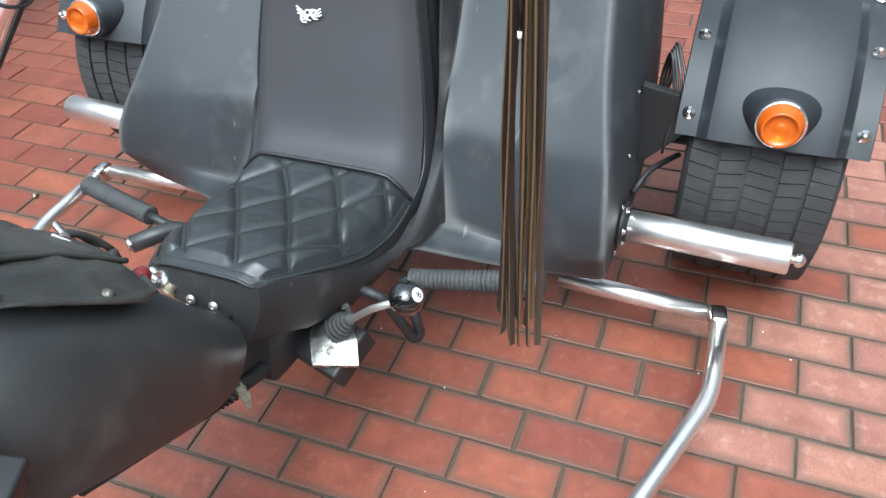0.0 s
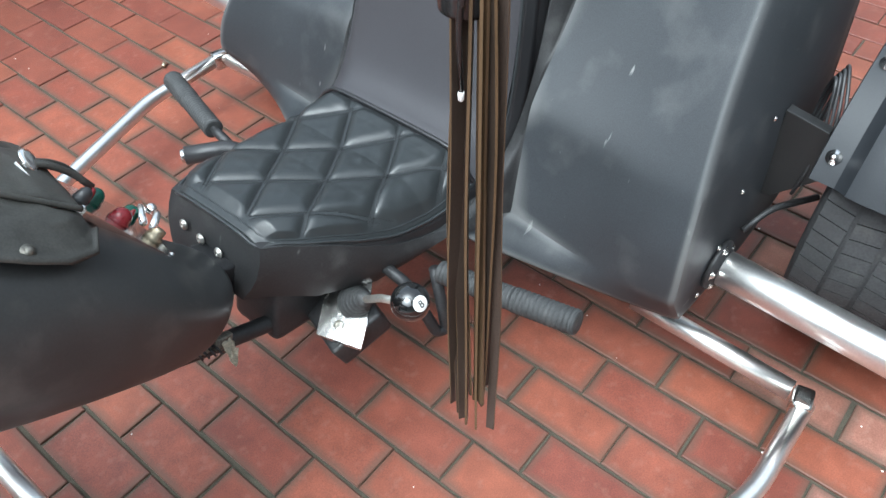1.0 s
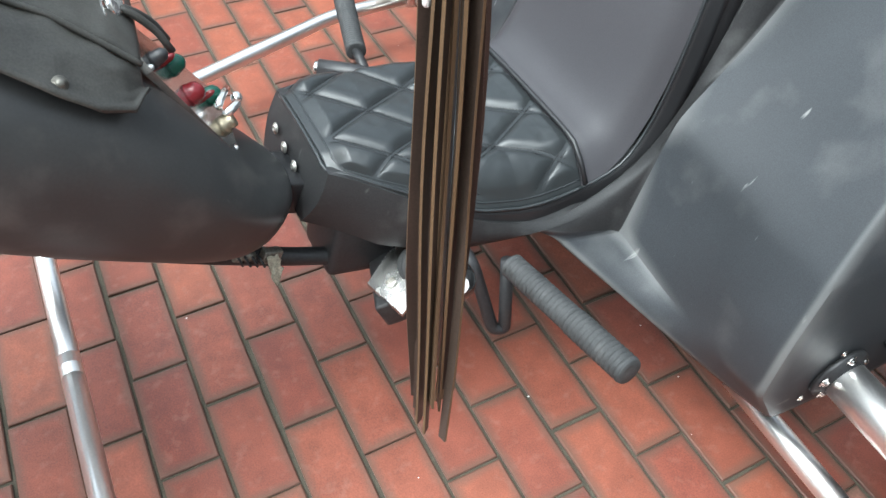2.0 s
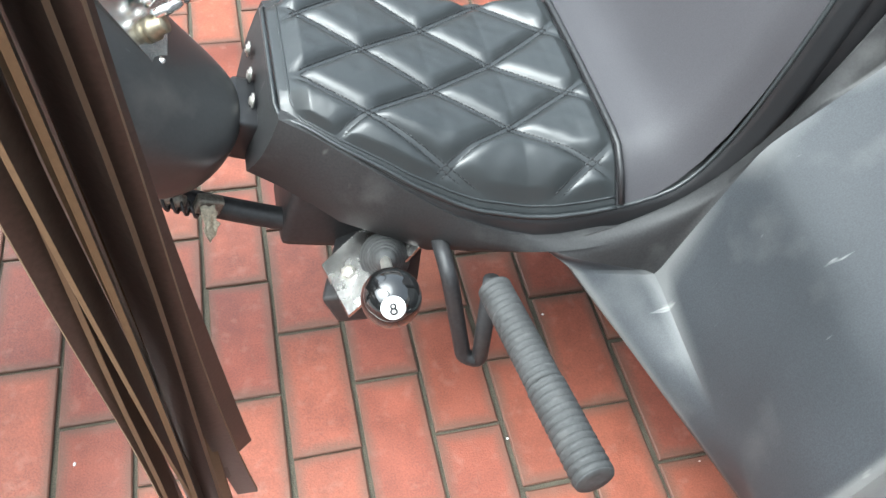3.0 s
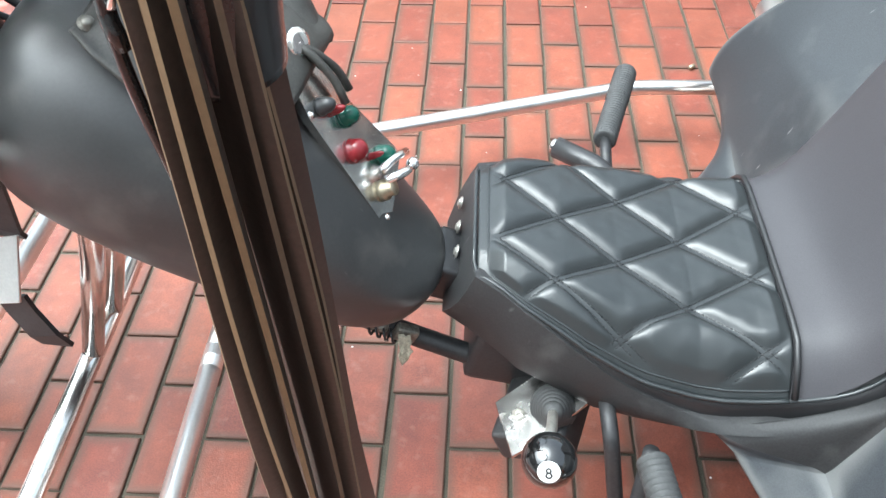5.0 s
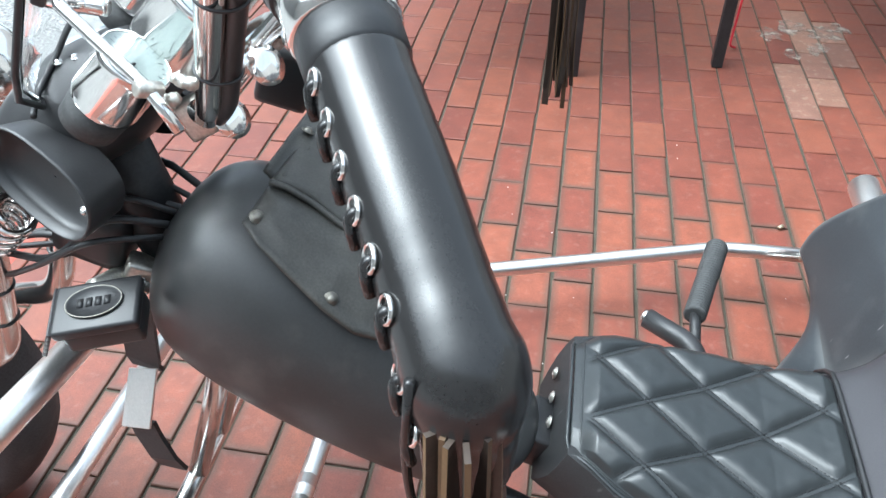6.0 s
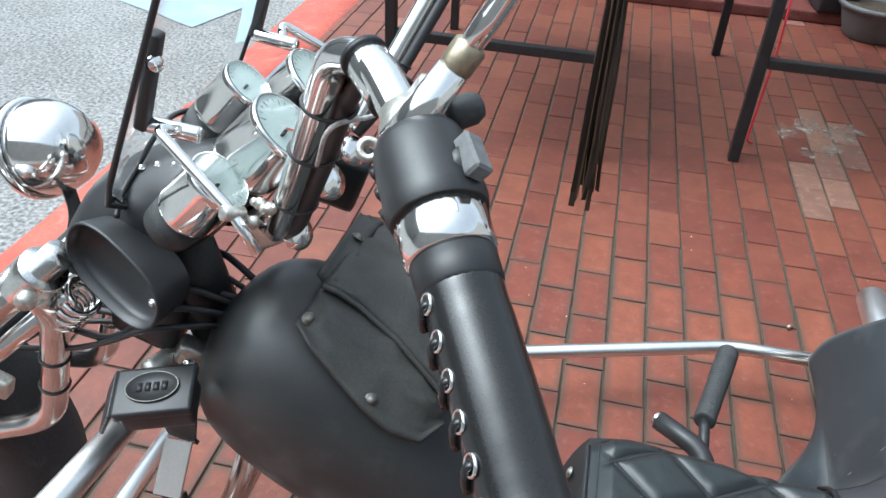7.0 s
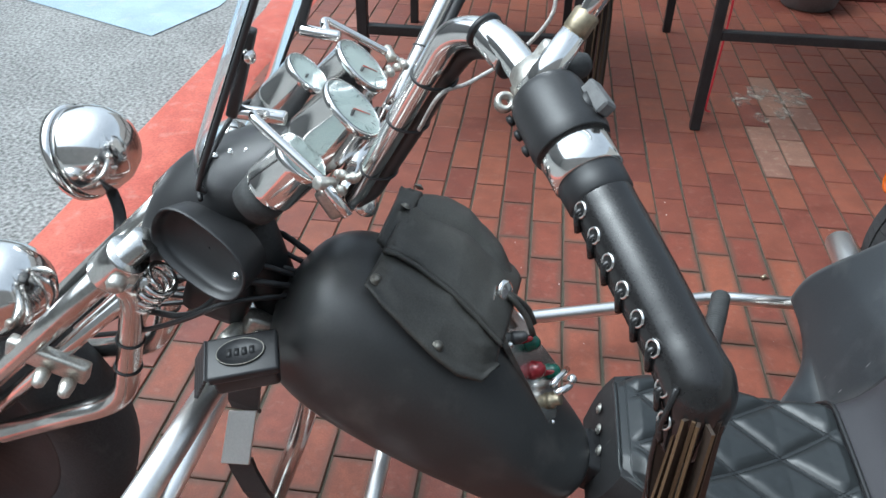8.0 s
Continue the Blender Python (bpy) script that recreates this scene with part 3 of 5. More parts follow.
def base_ring(s):
    """s 0: lower edge, 1: upper edge; left rear round the nose to the right rear."""
    out = []
    for side in (-1, 1):
        pts = []
        for k in range(15):
            u = k / 14
            xt = -0.064 + 0.40 * u
            xl = -0.103 + 0.43 * u
            top = Vector((xt, seat_mid(xt) + side * (lerp_table(xt, BASE_HALF) + 0.009), lerp_table(xt, TOP) - lerp_table(xt, DROP) - 0.006 - 0.024 * clip((u - 0.15) / 0.5)))
            bot = Vector((xl, seat_mid(xl) + side * lerp_table(xl, [(a, b) for a, b, c in BASE_LOW]), lerp_table(xl, [(a, c) for a, b, c in BASE_LOW])))
            mid = bot.lerp(top, s)
            mid.y += side * 0.012 * math.sin(math.pi * s)
            pts.append(mid)
        out.append(pts)
    return out[0][::-1] + out[1]


base_rows = [base_ring(s) for s in (0.0, 0.03, 0.25, 0.5, 0.75, 0.93, 1.0)]
base_rows.append([p + (Vector((0.1, YC, p.z - 0.002)) - p) * 0.06 for p in base_rows[-1]])
base_rows.append([p + (Vector((0.1, YC, 0.44)) - p) * 0.55 + Vector((0, 0, -0.01)) for p in base_rows[-1]])
seat_base = T(sheet(base_rows), "seat_base", PAN, label="matt black moulded seat pan with bevelled nose")
sharp(seat_base, 38)
for by, bz in ((0.198, 0.448), (0.159, 0.444), (0.119, 0.442)):
    T(lathe([(0.0085, 0), (0.0085, 0.0018), (0.0052, 0.0022), (0.0048, 0.0040), (0.003, 0.0046), (0.0026, 0.003), (0.0005, 0.003)], 16, (-0.0825 - (0.452 - bz) * 0.4, by, bz), (-1, 0, 0.3)), "bolt", ALLOY, seat_base, "dull steel bolt with washer")

# -- backrest --
BACK = [(0.268, 0.420), (0.279, 0.455), (0.302, 0.457), (0.333, 0.470), (0.362, 0.512), (0.390, 0.585), (0.418, 0.680), (0.446, 0.780), (0.47, 0.88), (0.49, 0.95), (0.515, 0.985), (0.57, 0.99)]


def back_row(k):
    x, z = BACK[k]
    near = lerp_table(z, [(0.455, -0.054), (0.5, -0.044), (0.585, -0.034), (0.68, -0.020), (0.9, 0.008)])
    far = lerp_table(z, [(0.455, 0.296), (0.52, 0.308), (0.62, 0.300), (0.7, 0.287), (0.9, 0.250)])
    half, mid = (far - near) / 2, (far + near) / 2
    if k >= len(BACK) - 3:
        half -= 0.014 * (k - len(BACK) + 4)
    out = []
    for j in range(17):
        v = -1 + j / 8
        hollow = 0.012 * (1 - v * v) - 0.030 * clip((abs(v) - 0.82) / 0.18) ** 2
        hollow *= clip((z - 0.456) / 0.06)
        low = (0.004 * v * v + 0.046 * clip((abs(v) - 0.70) / 0.30) ** 1.6) * (1 - clip((z - 0.455) / 0.09))
        out.append((x - hollow * 0.8, mid + v * half, z + hollow * 0.35 - low))
    return out


backrest = T(sheet([back_row(k) for k in range(len(BACK))]), "backrest", VINYL, label="smooth black vinyl backrest")
smoother(backrest, 1)
for v_, sgn in ((0, -1), (16, 1)):
    lip = spline([seat_point(u_, sgn) + Vector((0, 0.002 * sgn, -0.003)) for u_ in (0.2, 0.35, 0.5, 0.65, 0.8, 0.95)] + [Vector(back_row(k)[v_]) + Vector((0, 0.002 * sgn, -0.002)) for k in range(3, len(BACK))], 4)
    hang_ = spline([Vector((0, 0.007 * sgn, -0.006 - 0.034 * q_)) for q_ in (0, 0.25, 0.5, 0.8, 1, 1)] + [Vector((0.024, 0.014 * sgn, -0.024)) for k in range(3, len(BACK))], 4)
    T(sheet([[p_ + h_ * f_ for p_, h_ in zip(lip, hang_)] for f_ in (0, 0.3, 0.7, 1)], thick=0.004), "edge_band", BAND, backrest, "dull black border band")
    T(sweep(lip, circle(0.0024, 8)), "border_piping", LEATHER, backrest, "thin black border piping")
T(sweep([Vector(back_row(1)[j]) + Vector((0.002, 0, 0.005)) for j in range(17)], circle(0.0038, 8)), "piping", BAND, backrest)
T(sheet([[(x_ + 0.05, y_ + 0.022 * (j - 8) / 8, z_ - 0.022) for j, (x_, y_, z_) in enumerate(back_row(k))] for k in range(len(BACK) - 2)], thick=0.004), "back_board", BAND, backrest, "black board behind the padding")
em = bmesh.new()
for k in range(7):
    a0 = k * 0.9
    cx, cz = 0.012 * math.cos(a0), 0.007 * math.sin(a0 * 1.3)
    pts = [(cx + 0.008 * math.cos(t_ * 1.05), cz + 0.005 * math.sin(t_ * 1.05)) for t_ in range(6)]
    sweep([Vector((0.4035 + b_ * 0.28, 0.168 - a_, 0.682 + b_)) for a_, b_ in pts], circle(0.0013, 5), em)
for sx in (-1, 1):
    for k in range(3):
        sweep([Vector((0.4035, 0.168 + sx * 0.008, 0.68 + 0.003 * k)), Vector((0.4035, 0.168 + sx * 0.024, 0.686 + 0.006 * k))], circle(0.0014, 5), em)
T(em, "emblem", SILVER, backrest, "small silver printed scroll emblem")

# -- body shell, one moulding on each flank --
SHELL_ROWS = [
    [(0.204, -0.058, 0.352), (0.222, -0.080, 0.350), (0.230, -0.086, 0.344), (0.324, -0.222, 0.250), (0.378, -0.340, 0.212), (0.412, -0.397, 0.190), (0.60, -0.410, 0.200), (0.85, -0.410, 0.230)],
    [(0.198, -0.066, 0.366), (0.224, -0.085, 0.362), (0.330, -0.096, 0.331), (0.343, -0.238, 0.290), (0.348, -0.350, 0.288), (0.332, -0.402, 0.312), (0.58, -0.410, 0.260), (0.85, -0.410, 0.280)],
    [(0.338, -0.060, 0.394), (0.350, -0.078, 0.402), (0.362, -0.084, 0.412), (0.354, -0.238, 0.390), (0.342, -0.355, 0.392), (0.336, -0.397, 0.410), (0.56, -0.408, 0.400), (0.85, -0.408, 0.410)],
    [(0.418, -0.058, 0.482), (0.405, -0.072, 0.492), (0.397, -0.075, 0.506), (0.390, -0.225, 0.494), (0.379, -0.342, 0.490), (0.374, -0.384, 0.492), (0.57, -0.402, 0.500), (0.86, -0.402, 0.510)],
    [(0.472, -0.048, 0.620), (0.490, -0.064, 0.618), (0.512, -0.068, 0.612), (0.485, -0.205, 0.600), (0.453, -0.318, 0.598), (0.450, -0.356, 0.598), (0.61, -0.390, 0.620), (0.88, -0.390, 0.630)],
    [(0.525, -0.046, 0.785), (0.565, -0.060, 0.780), (0.610, -0.064, 0.770), (0.590, -0.195, 0.755), (0.560, -0.300, 0.750), (0.558, -0.338, 0.750), (0.69, -0.375, 0.770), (0.91, -0.375, 0.780)],
    [(0.545, -0.053, 0.925), (0.615, -0.058, 0.922), (0.680, -0.063, 0.910), (0.680, -0.185, 0.890), (0.665, -0.280, 0.880), (0.665, -0.315, 0.880), (0.76, -0.345, 0.890), (0.94, -0.345, 0.890)],
    [(0.680, -0.040, 0.975), (0.740, -0.055, 0.972), (0.790, -0.062, 0.965), (0.795, -0.170, 0.950), (0.795, -0.250, 0.940), (0.80, -0.285, 0.935), (0.86, -0.305, 0.93), (0.97, -0.305, 0.930)],
    [(0.970, -0.036, 0.960), (0.975, -0.055, 0.955), (0.975, -0.062, 0.955), (0.975, -0.160, 0.950), (0.975, -0.250, 0.940), (0.975, -0.275, 0.935), (0.98, -0.295, 0.93), (0.985, -0.295, 0.925)],
]
SY = (0.118, 0.119, 0.121)
SR = (0.12, 0.12, 0.12, 0.111, 0.102, 0.096, 0.09, 0.09, 0.09)


def shell_mid(r, c):
    return SY[c] if c < 3 else SR[r]


for side in (1, -1):
    foot = lambda r, c: 0 if side > 0 or c < 3 else (1, 1, 0.3)[r] if r < 3 else 0
    bm = sheet([[(x, shell_mid(r, c) + side * (y - shell_mid(r, c)) + 0.018 * foot(r, c), z + 0.040 * foot(r, c)) for c, (x, y, z) in enumerate(row)] for r, row in enumerate(SHELL_ROWS)])
    if side < 0:
        bmesh.ops.reverse_faces(bm, faces=bm.faces[:])
    lay = bm.edges.layers.float.new("crease_edge")
    bm.verts.index_update()
    for e in bm.edges:
        c = [v.index % 8 for v in e.verts]
        r = [v.index // 8 for v in e.verts]
        if c == [5, 5] and min(r) < 6:
            e[lay] = (0.9, 0.9, 0.85, 0.6, 0.5, 0.4)[min(r)]
            e.smooth = min(r) > 2
        if c == [2, 2] and min(r) < 6:
            e[lay] = (0.75, 0.9, 0.85, 0.7, 0.6, 0.4)[min(r)]
            e.smooth = min(r) > 4
        if r == [1, 1] and min(c) <= 4:
            e[lay] = (0.95, 0.9, 0.6, 0.5, 0.6)[min(c)]
            e.smooth = min(c) > 2
        if r == [3, 3] and 2 <= min(c) <= 4:
            e[lay] = 0.45
        if c == [4, 4] and min(r) < 6:
            e[lay] = 0.1
        if min(r) == 0 and max(r) == 0:
            e[lay] = 1.0
    # Strip beside the backrest takes PAN: its dimmer light is in the colour.
    for f_ in bm.faces:
        f_.material_index = 1 if max(v.index % 8 for v in f_.verts) <= 2 and 1 <= min(v.index // 8 for v in f_.verts) < 6 else 0
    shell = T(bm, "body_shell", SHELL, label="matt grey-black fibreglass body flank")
    shell.data.materials.append(PAN)
    smoother(shell, 3)
    solid = shell.modifiers.new("thickness", "SOLIDIFY")
    solid.thickness, solid.offset = 0.006, -1
    for bx, by, bz in () if side < 0 else ((0.43, -0.407, 0.25), (0.46, -0.408, 0.34), (0.50, -0.404, 0.43), (0.56, -0.399, 0.53)):
        T(dome_bolt(0.0035, (bx, YC + side * (by - YC), bz), (0, -side, 0)), "rivet", CHROME, shell)
rear_bm = sheet([[(0.60, -0.02, 0.93), (0.60, 0.26, 0.93)], [(0.72, -0.04, 0.972), (0.72, 0.28, 0.972)], [(0.97, -0.04, 0.955), (0.97, 0.28, 0.955)], [(0.98, -0.04, 0.40), (0.98, 0.28, 0.40)]], thick=0.006)
T(rear_bm, "rear_deck", SHELL, label="matt black rear deck panel")

# -- wheels, fenders, marker lamps --
WX, WZ = 0.845, 0.302


def tread_wheel(cy):
    prof = [(0.19, -0.12), (0.225, -0.138), (0.262, -0.142), (0.284, -0.135), (0.295, -0.120)]
    body = prof + [(0.2965, -0.07), (0.297, 0), (0.2965, 0.07)] + [(r, -h) for r, h in prof[::-1]]
    wheel = T(lathe([(0.055, -0.06), (0.06, -0.07), (0.18, -0.095), (0.19, -0.12), (0.20, -0.12), (0.20, 0.12), (0.19, 0.12), (0.18, 0.095), (0.06, 0.07), (0.055, 0.06)], 40, (WX, cy, WZ), (0, 1, 0)), "rear_wheel", ALLOY, label="wide rear wheel with a treaded tyre")
    tyre = T(lathe(body, 72, (WX, cy, WZ), (0, 1, 0), caps=False), "tyre", TYRE, wheel, "wide black treaded tyre")
    blocks = bmesh.new()
    n = 70
    for k in range(n):
        a0 = 2 * math.pi * k / n
        for i, (y0, y1) in enumerate(((-0.130, -0.084), (-0.077, -0.033), (-0.025, 0.025), (0.033, 0.077), (0.084, 0.130))):
            skew = 0.010 * (1 if i % 2 else -1)
            half_a = math.pi / n * 0.93
            pts = []
            for r_off in (0.0, 0.007):
                for aa, yy, kk in ((-half_a, y0, -1), (half_a, y0, -1), (half_a, y1, 1), (-half_a, y1, 1)):
                    r = (0.2955 if abs(yy) < 0.115 else 0.290) + r_off
                    a = a0 + aa + skew * kk + 0.03 * (i % 2)
                    pts.append(blocks.verts.new((WX + r * math.cos(a), cy + yy, WZ + r * math.sin(a))))
            blocks.faces.new(pts[4:])
            for q in range(4):
                blocks.faces.new((pts[q], pts[(q + 1) % 4], pts[4 + (q + 1) % 4], pts[4 + q]))
    T(blocks, "tread", TYRE, wheel, smooth=False)
    return wheel


def rear_fender(cy, side):
    """An arched guard with a raised crown and bolted flanges."""
    rows_ = []
    sec = [(-0.168, 0.310), (-0.166, 0.316), (-0.128, 0.318), (-0.118, 0.326), (-0.108, 0.342), (-0.085, 0.350), (0, 0.354), (0.085, 0.350), (0.108, 0.342), (0.118, 0.326), (0.128, 0.318), (0.166, 0.316), (0.168, 0.310)]
    for k in range(33):
        a = radians(152 - 132 * k / 32)
        rows_.append([(WX + r * math.cos(a), cy + y, WZ + r * math.sin(a)) for y, r in sec])
    guard = T(sheet(rows_, thick=0.004), "rear_fender", FENDER, label="matt black arched wheel guard with bolted flanges")
    sharp(guard, 30)
    for ang in (144.5, 116.5, 88.5, 60.5):
        for y in (-0.148, 0.148):
            a = radians(ang)
            T(lathe([(0.0118, 0), (0.0118, 0.002), (0.0068, 0.0025), (0.0066, 0.006), (0.0045, 0.0085), (0.0040, 0.0125), (0.001, 0.013)], 16, (WX + 0.318 * math.cos(a), cy + y, WZ + 0.318 * math.sin(a)), (math.cos(a), 0, math.sin(a))), "bolt", CHROME, guard, "chrome hex bolt with washer")
    a = radians(139)
    out = Vector((math.cos(a), 0, math.sin(a)))
    fwd = Vector((-0.98, 0, 0.16)).normalized()
    seat_at = Vector((WX, cy - 0.005 * side, WZ)) + out * 0.322
    high = Vector((0.16, 0, 0.98)).normalized()
    rings_ = []
    for h, r_top, r_side in ((-0.012, 0.030, 0.076), (0.008, 0.039, 0.073), (0.024, 0.0440, 0.068), (0.038, 0.0460, 0.062), (0.050, 0.0458, 0.0555), (0.062, 0.0450, 0.0505), (0.072, 0.0440, 0.0465), (0.078, 0.0435, 0.0440), (0.0795, 0.0400, 0.0400)):
        ring_ = []
        for q in range(32):
            c_, n_ = math.cos(q * math.pi / 16), math.sin(q * math.pi / 16)
            ring_.append(seat_at + fwd * h + Vector((0, 1, 0)) * (r_side * c_) + high * ((r_top if n_ > 0 else min(r_side, 0.052)) * n_))
        rings_.append(ring_)
    pod = T(sheet(rings_, closed=True), "marker_lamp", FENDER, label="black moulded pod with an amber side lamp")
    tip = seat_at + fwd * 0.078
    T(lathe([(0.040, 0), (0.0425, 0.003), (0.0425, 0.010), (0.039, 0.012), (0.036, 0.008)], 30, tip, fwd), "lamp_ring", CHROME, pod, "thin chrome rim")
    T(lathe([(0.038, 0.004), (0.038, 0.013), (0.0345, 0.015), (0.0345, 0.022), (0.0325, 0.024), (0.0315, 0.034), (0.028, 0.036), (0.026, 0.031), (0.012, 0.030), (0.010, 0.032), (0.001, 0.0325)], 30, tip, fwd), "lens", AMBER, pod, "ribbed amber lens")
    return guard, pod


for cy, side, back_by in ((-0.640, 1, 0.0), (0.862, -1, 0.05)):
    for unit in (tread_wheel(cy), *rear_fender(cy, side)):
        unit.location.x += back_by
T(tube([(WX, -0.5, WZ), (WX, 0.72, WZ)], 0.045), "rear_axle", STEEL, label="black steel rear axle housing")

for cy_, sd in ((-0.435, 1),):
    loom = T(box((0.03, 0.06, 0.03), (0.648, cy_, 0.42), (0, 20, 0), 0.006), "lamp_bracket", STEEL, label="dark steel stay with loose lamp wires")
    for k in range(4):
        T(tube([(0.60 + 0.02 * k, cy_ - 0.02 * sd, 0.38), (0.62, cy_ - (0.03 + 0.006 * k) * sd, 0.46 + 0.02 * k), (0.66 + 0.015 * k, cy_ - 0.005 * sd, 0.58), (0.70, cy_ + (0.01 - 0.008 * k) * sd, 0.50), (0.68, cy_ + 0.01 * sd, 0.40)], 0.003, 7, 0.05), "wire", PLASTIC, loom, "black lamp wire")
    # Plate filling the gap by the wheel, its black standing for deep shade.
    gusset = bmesh.new()
    edge_ = [(-0.40, 0.515), (-0.470, 0.503), (-0.489, 0.42), (-0.42, 0.345), (-0.40, 0.345)]
    for q_ in (0.612, 0.632):
        gusset.faces.new([gusset.verts.new((q_, y_, z_)) for y_, z_ in edge_])
    gusset.verts.ensure_lookup_table()
    for q_ in range(5):
        gusset.faces.new([gusset.verts[i_] for i_ in (q_, (q_ + 1) % 5, 5 + (q_ + 1) % 5, 5 + q_)])
    bmesh.ops.recalc_face_normals(gusset, faces=gusset.faces[:])
    bevel(gusset, 0.002)
    T(gusset, "gusset_plate", BLACK, loom, "three-cornered gusset plate blackened to stand for deep shade", False)
    T(tube([(0.55, cy_ + 0.02 * sd, 0.31), (0.60, cy_, 0.335), (0.68, cy_ - 0.05 * sd, 0.33)], 0.006, 8, 0.03), "stay", STEEL, loom)

# -- chrome bars and rails --
for side in (1, -1):
    m = lambda x, y, z: (x + (0 if side == 1 else 0.050), 0.12 + side * (y - 0.12) + (0 if side == 1 else 0.035), z)
    skew = (-0.04 * side, -side, 0)
    mid_y = 0.162 if side == 1 else 0.145
    mr = lambda x, y, z: (x + (0.045 * clip(x / 0.4) if side == -1 else 0), mid_y + side * (y - mid_y), z + (0.016 * clip(x / 0.4) if side == -1 else 0))
    bar = T(lathe([(0.029, 0), (0.031, 0.002), (0.031, 0.300), (0.029, 0.303), (0.012, 0.304)], 28, m(0.480, -0.415, 0.284), skew), "crash_bar", BRIGHT, label="thick polished chrome side bar")
    T(lathe([(0.009, 0), (0.009, 0.008), (0.014, 0.009), (0.014, 0.018), (0.009, 0.024), (0.003, 0.027)], 14, m(0.480 - 0.012 * side, -0.718, 0.284), skew), "cap_nut", CHROME, bar, "chrome cap nut")
    T(lathe([(0.045, 0), (0.045, 0.008), (0.033, 0.010), (0.033, 0.016)], 24, m(0.480, -0.407, 0.284), skew), "flange", STEEL, bar, "dark bolted flange")
    for q_ in range(5):
        a_ = 2 * math.pi * q_ / 5 + 0.4
        T(dome_bolt(0.006, m(0.480 + 0.037 * math.cos(a_), -0.415, 0.284 + 0.037 * math.sin(a_)), (0, -side, 0)), "flange_bolt", CHROME_WORN, bar, "worn flange bolt")
    rail = T(tube([mr(0.452, -0.30, 0.132), mr(0.452, -0.600, 0.121)], 0.0185, 16), "side_rail", BRIGHT, label="chrome tube side rail")
    T(tube([mr(0.442, -0.628, 0.121), mr(0.240, -0.628, 0.122), mr(-0.462, -0.385, 0.14), mr(-0.458, 0.165, 0.160)], 0.0165, 16, 0.045), "rail_tube", BRIGHT, rail, "bent chrome tube")
    T(box((0.045, 0.034, 0.042), mr(0.439, -0.622, 0.121), (0, 0, 12 * side), 0.008), "end_fitting", CHROME_WORN, rail, "square chrome end fitting")
T(tube([(-0.62, 0.55, 0.205), (-0.622, -0.30, 0.195)], 0.016, 16), "front_crossbar", CHROME_WORN, label="worn chrome cross tube")
for yy in (0.118, 0.20):
    T(tube([(-0.617, yy, 0.21), (-0.54, yy, 0.434), (-0.50, yy, 0.60)], 0.0155, 14, 0.05), "down_tube", CHROME_WORN, label="dull chrome frame down tube")
T(tube([(-0.80, 0.45, 0.20), (-0.815, -0.25, 0.20)], 0.0165, 16), "lower_crossbar", BRIGHT, label="long chrome lower cross tube")
T(tube([(-0.61, 0.25, 0.60), (-0.612, -0.03, 0.628), (-0.61, -0.24, 0.665)], 0.0175, 16, 0.03), "highway_bar", BRIGHT, label="chrome highway peg bar")
frame_bm = tube([(-0.40, 0.115, 0.43), (-0.16, 0.085, 0.325), (0.02, 0.06, 0.27), (0.5, 0.03, 0.25)], 0.014, 12, 0.08)
tube([(-0.40, 0.19, 0.43), (-0.16, 0.20, 0.325), (0.02, 0.22, 0.27), (0.5, 0.24, 0.25)], 0.014, 12, 0.08, frame_bm)
T(frame_bm, "frame_tube", STEEL, label="grimy black steel frame tubes")
lug = box((0.030, 0.014, 0.022), (-0.150, 0.072, 0.338), (0, 28, 10), 0.003)
tube([(-0.30, 0.065, 0.425), (-0.20, 0.07, 0.362)], 0.003, 8, bm=lug)
lathe([(0.008, 0), (0.009, 0.01), (0.006, 0.015), (0.009, 0.02), (0.006, 0.03)], 12, (-0.20, 0.07, 0.362), (0.9, 0, -0.4), lug)
bracket = T(lug, "cable_bracket", GRIMY, label="dirty alloy cable bracket")
coil_ = [Vector((-0.198, 0.066, 0.358)) + Vector((0.0012 * q_, -0.0001 * q_, -0.0006 * q_)) + Vector((0.0, 0.0085 * math.cos(q_ * 0.8), 0.0085 * math.sin(q_ * 0.8))) for q_ in range(34)]
T(sweep(coil_, circle(0.0018, 6)), "bracket_spring", STEEL, bracket, "small dark spring")
rag = [[Vector((-0.158 + 0.016 * a_ / 5 + 0.006 * noise.noise((a_, b_ * 0.7, 1)), 0.060 - 0.010 * b_ / 6 + 0.006 * noise.noise((a_ * 0.8, b_, 5)), 0.350 - 0.055 * b_ / 6 * (0.7 + 0.5 * noise.noise((a_ * 1.7, 0, 9))))) for a_ in range(6)] for b_ in range(7)]
T(sheet(rag, thick=0.0012), "torn_tape", RAG, bracket, "torn greyish tape end")
T(box((0.042, 0.075, 0.055), (-0.098, 0.125, 0.412), (0, 22, 0), 0.006), "seat_mount", BAND, label="black rubber mount between tank and seat")
T(box((0.18, 0.10, 0.10), (0.02, 0.10, 0.30), (0, 14, 0), 0.012), "gearbox_cover", STEEL, label="black gearbox cover below the seat")

